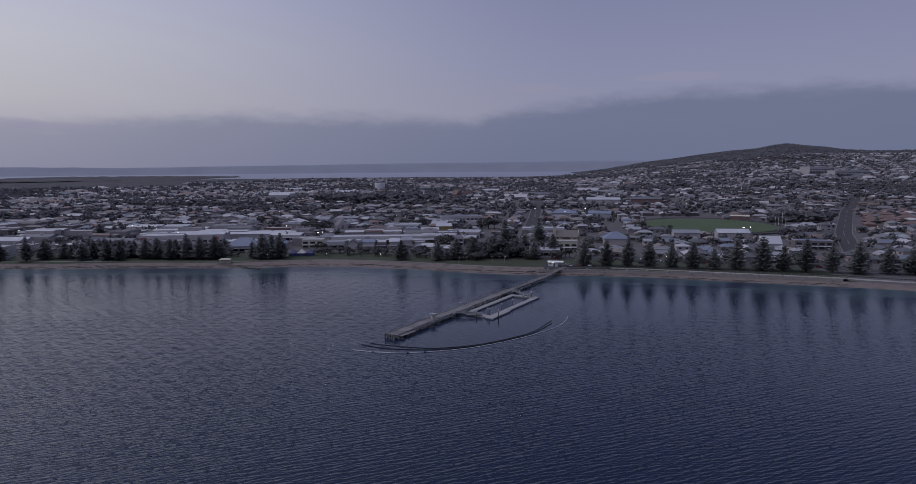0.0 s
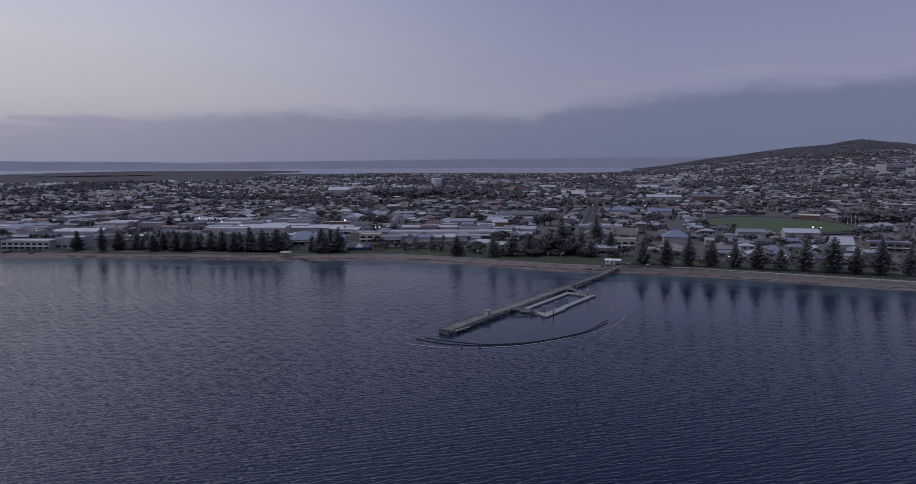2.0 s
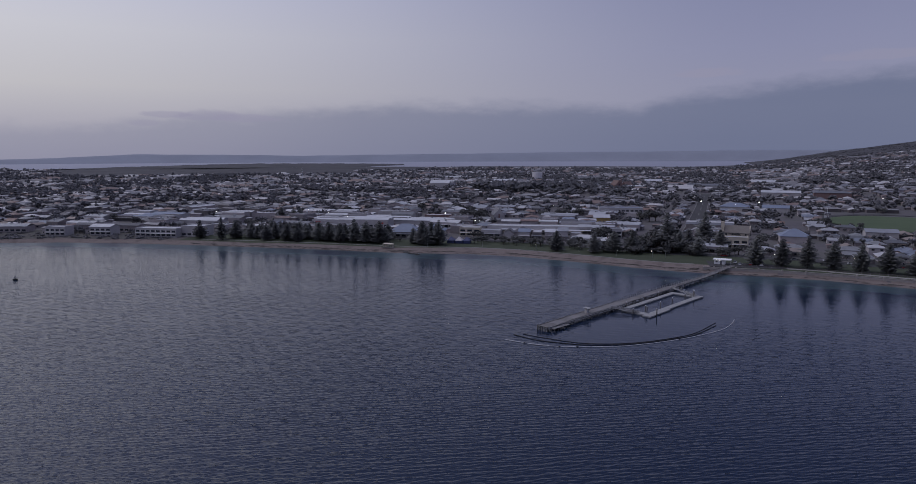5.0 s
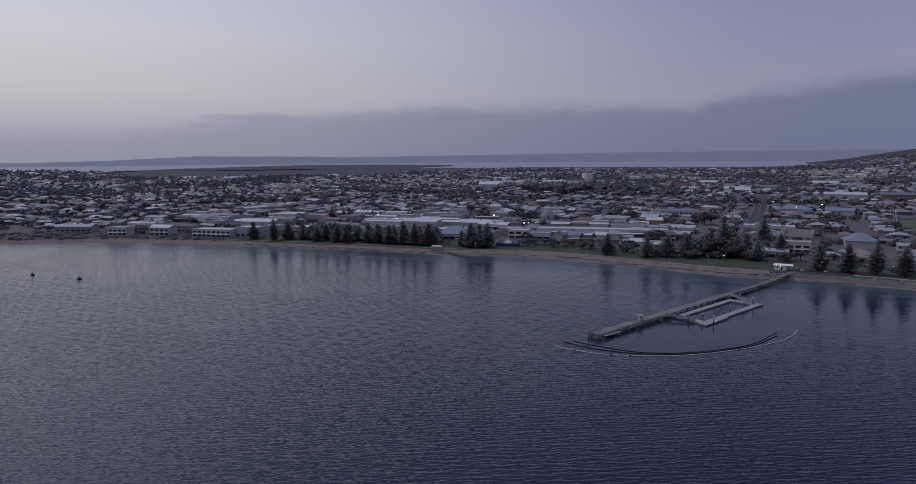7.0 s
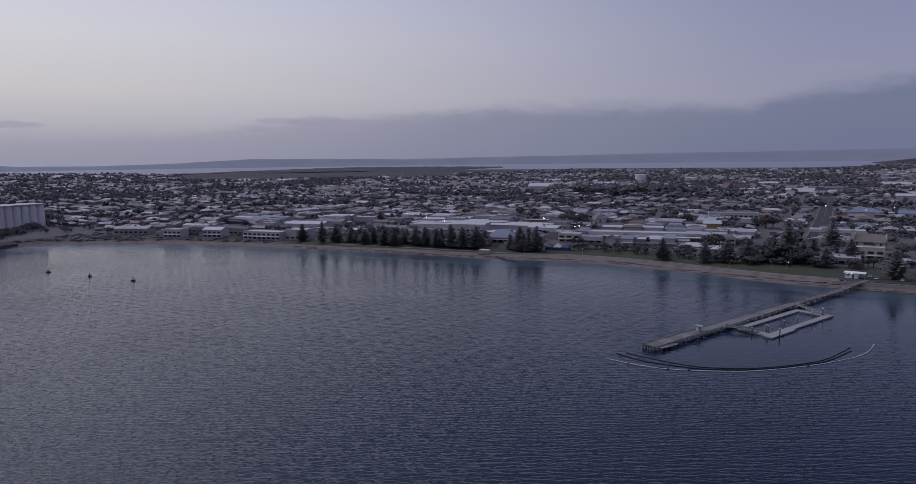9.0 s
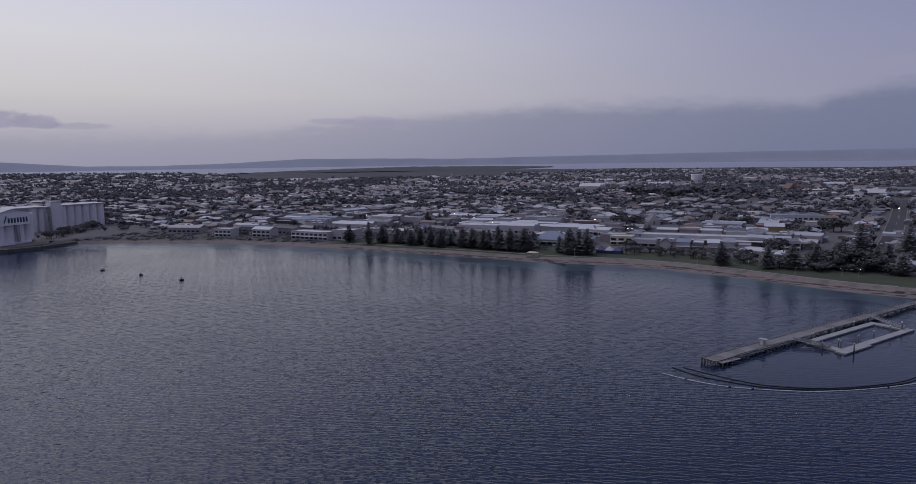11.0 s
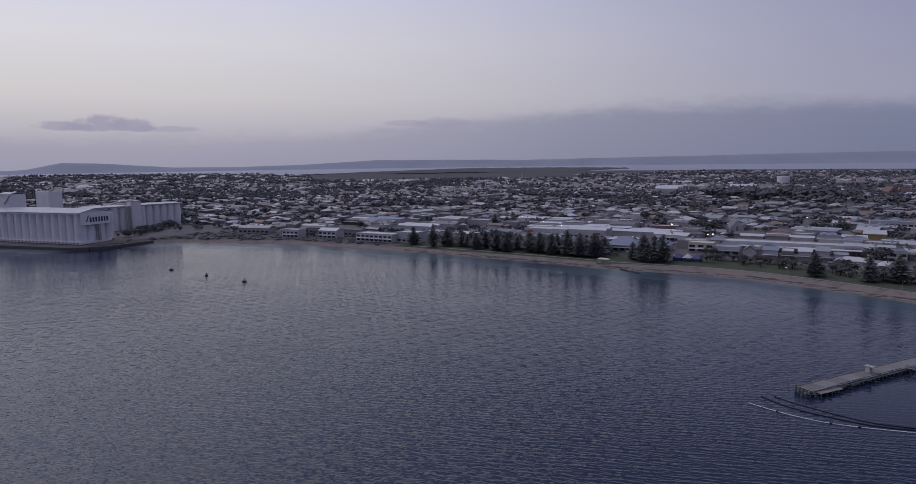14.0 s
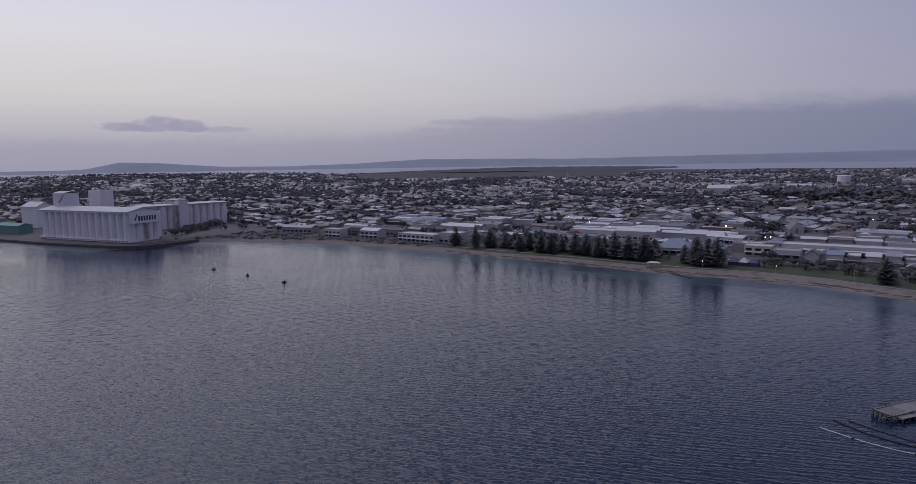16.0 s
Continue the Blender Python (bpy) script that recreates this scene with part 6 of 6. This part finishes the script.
RK = random.Random(41)
for px, py, tall in ((-164, 628, 10), (-158, 632, 11), (-152, 626, 9.5), (-146, 634, 10), (-140, 622, 8), (-16, 497, 10), (-22, 500, 8.5), (-112, 478, 6.5), (-117, 480, 6), (-300, 640, 9), (-62, 655, 10), (-70, 660, 9), (-50, 662, 11), (-84, 650, 8), (20, 640, 12), (26, 646, 10), (12, 652, 9), (-415, 505, 8), (-455, 500, 7), (-500, 520, 8), (-345, 500, 7), (-335, 505, 8), (-328, 500, 7), (-230, 690, 10), (-215, 695, 9), (-190, 700, 11), (-170, 690, 8)):
    plant("tree", px, py, tall, RK, "large dark spreading tree between the town buildings", "town trees")
    LOTS.append((px, py, 4))

TURN = -7.0                                        # the street grid leans with the main street
ct, st = math.cos(radians(TURN)), math.sin(radians(TURN))
RT = random.Random(31)

# ---- the far suburbs: too many and too small to count ----
RF = random.Random(99)
far_w, far_r, far_t = Shape(), Shape(), Shape()


def far_house(x, y, z, turn, w, d, h):
    flat = RF.random() < 0.25
    w *= RF.uniform(0.75, 1.3)
    c, s = math.cos(turn), math.sin(turn)
    p = lambda a, b, e: (x + a * c - b * s, y + a * s + b * c, z + e)
    far_w.add([p(a, b, e) for e in (-1.5, h) for a, b in ((-w / 2, -d / 2), (w / 2, -d / 2), (w / 2, d / 2), (-w / 2, d / 2))], [(0, 1, 5, 4), (1, 2, 6, 5), (2, 3, 7, 6), (3, 0, 4, 7)])
    k, rise = (d * 0.4, d * 0.2) if not flat else (0.2, d * RF.uniform(0.08, 0.2))
    W, D = w / 2 + 0.5, d / 2 + 0.5
    far_r.add([p(-W, -D, h), p(W, -D, h), p(W, D, h), p(-W, D, h), p(-W + k, 0, h + rise), p(W - k, 0, h + rise)], [(0, 1, 5, 4), (1, 2, 5), (2, 3, 4, 5), (3, 0, 4)])


def lump(s, x, y, z, r, h):
    """One irregular eight-sided clump of foliage."""
    a0 = RF.uniform(0, 6)
    pts = [(x, y, z - h)] + [(x + math.cos(a0 + 1.571 * i) * r * RF.uniform(0.7, 1.3), y + math.sin(a0 + 1.571 * i) * r * RF.uniform(0.7, 1.3), z + h * RF.uniform(-0.3, 0.3)) for i in range(4)] + [(x + RF.uniform(-0.3, 0.3) * r, y + RF.uniform(-0.3, 0.3) * r, z + h)]
    s.add(pts, [(0, 1 + (i + 1) % 4, 1 + i) for i in range(4)] + [(5, 1 + i, 1 + (i + 1) % 4) for i in range(4)])


def far_tree(x, y, z, r, h):
    d = math.hypot(x, y)
    n = 14 if d < 850 else 8 if d < 1300 else 5
    for i in range(n):
        a, q = RF.uniform(0, 6.283), r * math.sqrt(RF.random()) * 0.85
        k = RF.uniform(0.35, 0.95) if i else 0.8
        w = (0.36 if n == 14 else 0.44 if n == 8 else 0.52) * r
        lump(far_t, x + q * math.cos(a), y + q * math.sin(a), z + h * k * (1 - 0.35 * (q / r) ** 2), w * RF.uniform(0.7, 1.25), h * (0.2 if n == 14 else 0.25 if n == 8 else 0.32) * RF.uniform(0.8, 1.3))


GROVES = [(-165, 1085, 100, 60, 90, 14), (-60, 1010, 70, 30, 40, 9), (-260, 885, 85, 26, 50, 8), (358, 688, 26, 15, 34, 12), (300, 830, 60, 16, 24, 8), (330, 1250, 90, 40, 50, 9), (110, 905, 80, 16, 30, 9), (-420, 980, 120, 30, 60, 8), (-560, 760, 70, 30, 40, 8), (560, 1150, 60, 60, 50, 10)]
for gx, gy, rx, ry, n, tall in GROVES:
    for k in range(n):
        a, q = RT.uniform(0, 6.283), math.sqrt(RT.random())
        x, y, h = gx + rx * q * math.cos(a), gy + ry * q * math.sin(a), tall * RT.uniform(0.65, 1.25)
        far_tree(x, y, float(ground_z(x, y)), h * RT.uniform(0.5, 0.8), h)
        LOTS.append((x, y, 5))
n_house = n_tree = n_shop = 0
spots = []
for gy in range(-14, 60):
    for gx in range(-70, 60):
        u, v = gx * 17.5, 440 + gy * 18.5
        street = gx % 7 == 0 or gy % 5 == 4
        x, y = u * ct - (v - 440) * st, u * st + (v - 440) * ct + 440
        spots.append((math.hypot(x, y), x + RT.uniform(-2.5, 2.5), y + RT.uniform(-2.5, 2.5), street))
spots.sort()


def tree_spot(x, y, tall, label):
    global n_tree
    if n_tree < 95:
        plant("tree", x, y, tall, RT, label, "town trees")
        n_tree += 1
    else:
        far_tree(x, y, float(ground_z(x, y)), tall * RT.uniform(0.45, 0.7), tall)


for r, x, y, street in spots:
    s = y - float(shore_y(x))
    az = math.degrees(math.atan2(x, y))
    if s < (30 if x < -345 else 62) or r > 1180 or az < -76 or az > 42 or in_oval(x, y, 14) or near_road(x, y, 13):
        continue
    if -780 < x < -578 and y < 440 or x <= -780 and s < 90:
        continue
    if x < -505 and s < 75 or not free(x, y, 6.5):
        continue
    roll = RT.random()
    if street:
        if roll < 0.2:
            tree_spot(x, y, RT.uniform(4, 8), "dark leafy street tree among the houses")
        continue
    town = (-340 < x < 75 and s < 330) or (-520 < x < -330 and 60 < s < 260 and x % 3 < 2)
    if town and roll < 0.5 and n_shop < 125:
        i = RT.randrange(6)
        rad = (12, 15, 10, 12, 10, 17)[i] * 0.75
        if free(x, y, rad):
            LOTS.append((x, y, rad))
            for q in range(3):
                a = RT.uniform(0, 6.283)
                bx, by = x + math.cos(a) * rad * 1.25, y + math.sin(a) * rad * 1.25
                if free(bx, by, 0.5) or q == 0:
                    far_house(bx, by, float(ground_z(bx, by)), radians(TURN + RT.choice((0, 90))), RT.uniform(7, 16), RT.uniform(5, 9), RT.uniform(2.6, 4.6))
            put_model("shop_building", BLOCKS[i], place(x, y, TURN + RT.choice((0, 90, 180)), size=RT.uniform(0.75, 1.0)), BLOCK_LABEL[i], "building", "town centre buildings")
            n_shop += 1
    elif roll < 0.84:
        LOTS.append((x, y, 6.5))
        turn = TURN + RT.choice((0, 90, 180, 270)) + RT.uniform(-4, 4)
        for q in range(RT.choice((0, 1, 1, 2))):
            bx, by = x + RT.choice((-1, 1)) * RT.uniform(5, 9), y + RT.choice((-1, 1)) * RT.uniform(6, 9.5)
            if not near_road(bx, by, 11):
                far_house(bx, by, float(ground_z(bx, by)), radians(turn), RT.uniform(4, 8), RT.uniform(3.5, 6), RT.uniform(2.1, 2.7))
        if n_house < 250:
            i = RT.randrange(7)
            put_model("house", HOUSES[i], place(x, y, turn, size=RT.uniform(0.85, 1.08)), HOUSE_LABEL[i], "house", "town houses")
            n_house += 1
        else:
            far_house(x, y, float(ground_z(x, y)), radians(turn), RT.uniform(11, 17), RT.uniform(8, 10.5), RT.uniform(2.8, 3.6))
        for q in range(RT.choice((0, 1, 2, 3))):
            tree_spot(x + RT.uniform(2, 10) * RT.choice((-1, 1)), y + RT.uniform(-11, -6.5), RT.uniform(2.5, 7.5), "dark leafy garden tree beside a house")
    else:
        tree_spot(x, y, RT.uniform(5, 10), "dark leafy tree among the houses")
        tree_spot(x + RT.uniform(-7, 7), y + RT.uniform(-7, 7), RT.uniform(4, 8), "dark leafy tree among the houses")

for k in range(330):
    x = RT.uniform(-575, -352)
    s = 7 + 55 * RT.random() ** 1.3
    y = float(shore_y(x)) + s
    if free(x, y, 2):
        h = RT.uniform(1.0, 3.2)
        far_tree(x, y, float(ground_z(x, y)) - 0.4 * h, h * 1.1, h)
for k in range(60):
    x, y = RT.uniform(-775, -580), RT.uniform(330, 440)
    if y > 372 + (x + 600) * -0.35 or x > -640:
        h = RT.uniform(2, 6)
        if y - float(shore_y(x)) > 8 and math.hypot(x + 655, y - 385) > 34:
            far_tree(x, y, float(ground_z(x, y)), h * 0.8, h)
for k in range(34):
    x, y = -596 - 1.6 * k + RT.uniform(-6, 6), 338 + 2.3 * k + RT.uniform(-6, 6)
    plant("tree", x, y, RT.uniform(4, 7.5), RT, "dark dense tree in front of the rear silos", "silo trees")
for i in range(42000):
    az = RF.uniform(-77, 40)
    r = 1130 * math.exp(RF.uniform(0, 1) * 1.05)
    a = radians(az)
    x, y = r * math.sin(a), r * math.cos(a)
    if -47 < az < -18 and r > (1720 if az < -24 else 1950) or az < 8 and r > 2130 + 300 * (az < -50) or az < 12 and r > 2300 or y - float(shore_y(x)) < 70 or -780 < x < -578 and y < 440:
        continue
    if az > 12 and r > np.interp(az, [12, 16, 20, 25, 28, 30, 34], [2900, 2600, 2450, 2380, 2700, 3250, 3500]) or abs(x + 207) < 17 and 1400 < y < 1500:
        continue
    z = float(ground_z(x, y))
    grove = noise.noise((x * 0.005, y * 0.005, 11.0)) + 0.5 * noise.noise((x * 0.016, y * 0.016, 5.0))
    if RF.random() < (0.47 if az > 6 else 0.34 if az < -46 else 0.43) - grove * 0.75:
        if not free(x, y, 5):
            continue
        k = 1 + (RF.random() < 0.05) * RF.uniform(0.6, 1.8)
        far_house(x, y, z, radians(TURN) + RF.choice((0, 1.571)) + RF.uniform(-0.1, 0.1), RF.uniform(9.5, 16) * k, RF.uniform(7, 9.5) * k, RF.uniform(2.5, 3.6))
    else:
        h = RF.uniform(3.5, 8.5)
        far_tree(x, y, z, h * RF.uniform(0.42, 0.75), h)
for i in range(2600):
    az, r = RF.uniform(10, 36), RF.uniform(2450, 3740)
    x, y = r * math.sin(radians(az)), r * math.cos(radians(az))
    h = RF.uniform(2.0, 4.2)
    far_tree(x, y, float(ground_z(x, y)) - 0.5, h * 0.9, h)
fw = part("wall", far_w, M_WALL_FAR, None)
fr = part("roof", far_r, M_ROOF_FAR, fw)
fw.name = "distant_houses"
tagged(fw, "hundreds of small distant houses with pale and dark roofs", "houses", kind="stuff")
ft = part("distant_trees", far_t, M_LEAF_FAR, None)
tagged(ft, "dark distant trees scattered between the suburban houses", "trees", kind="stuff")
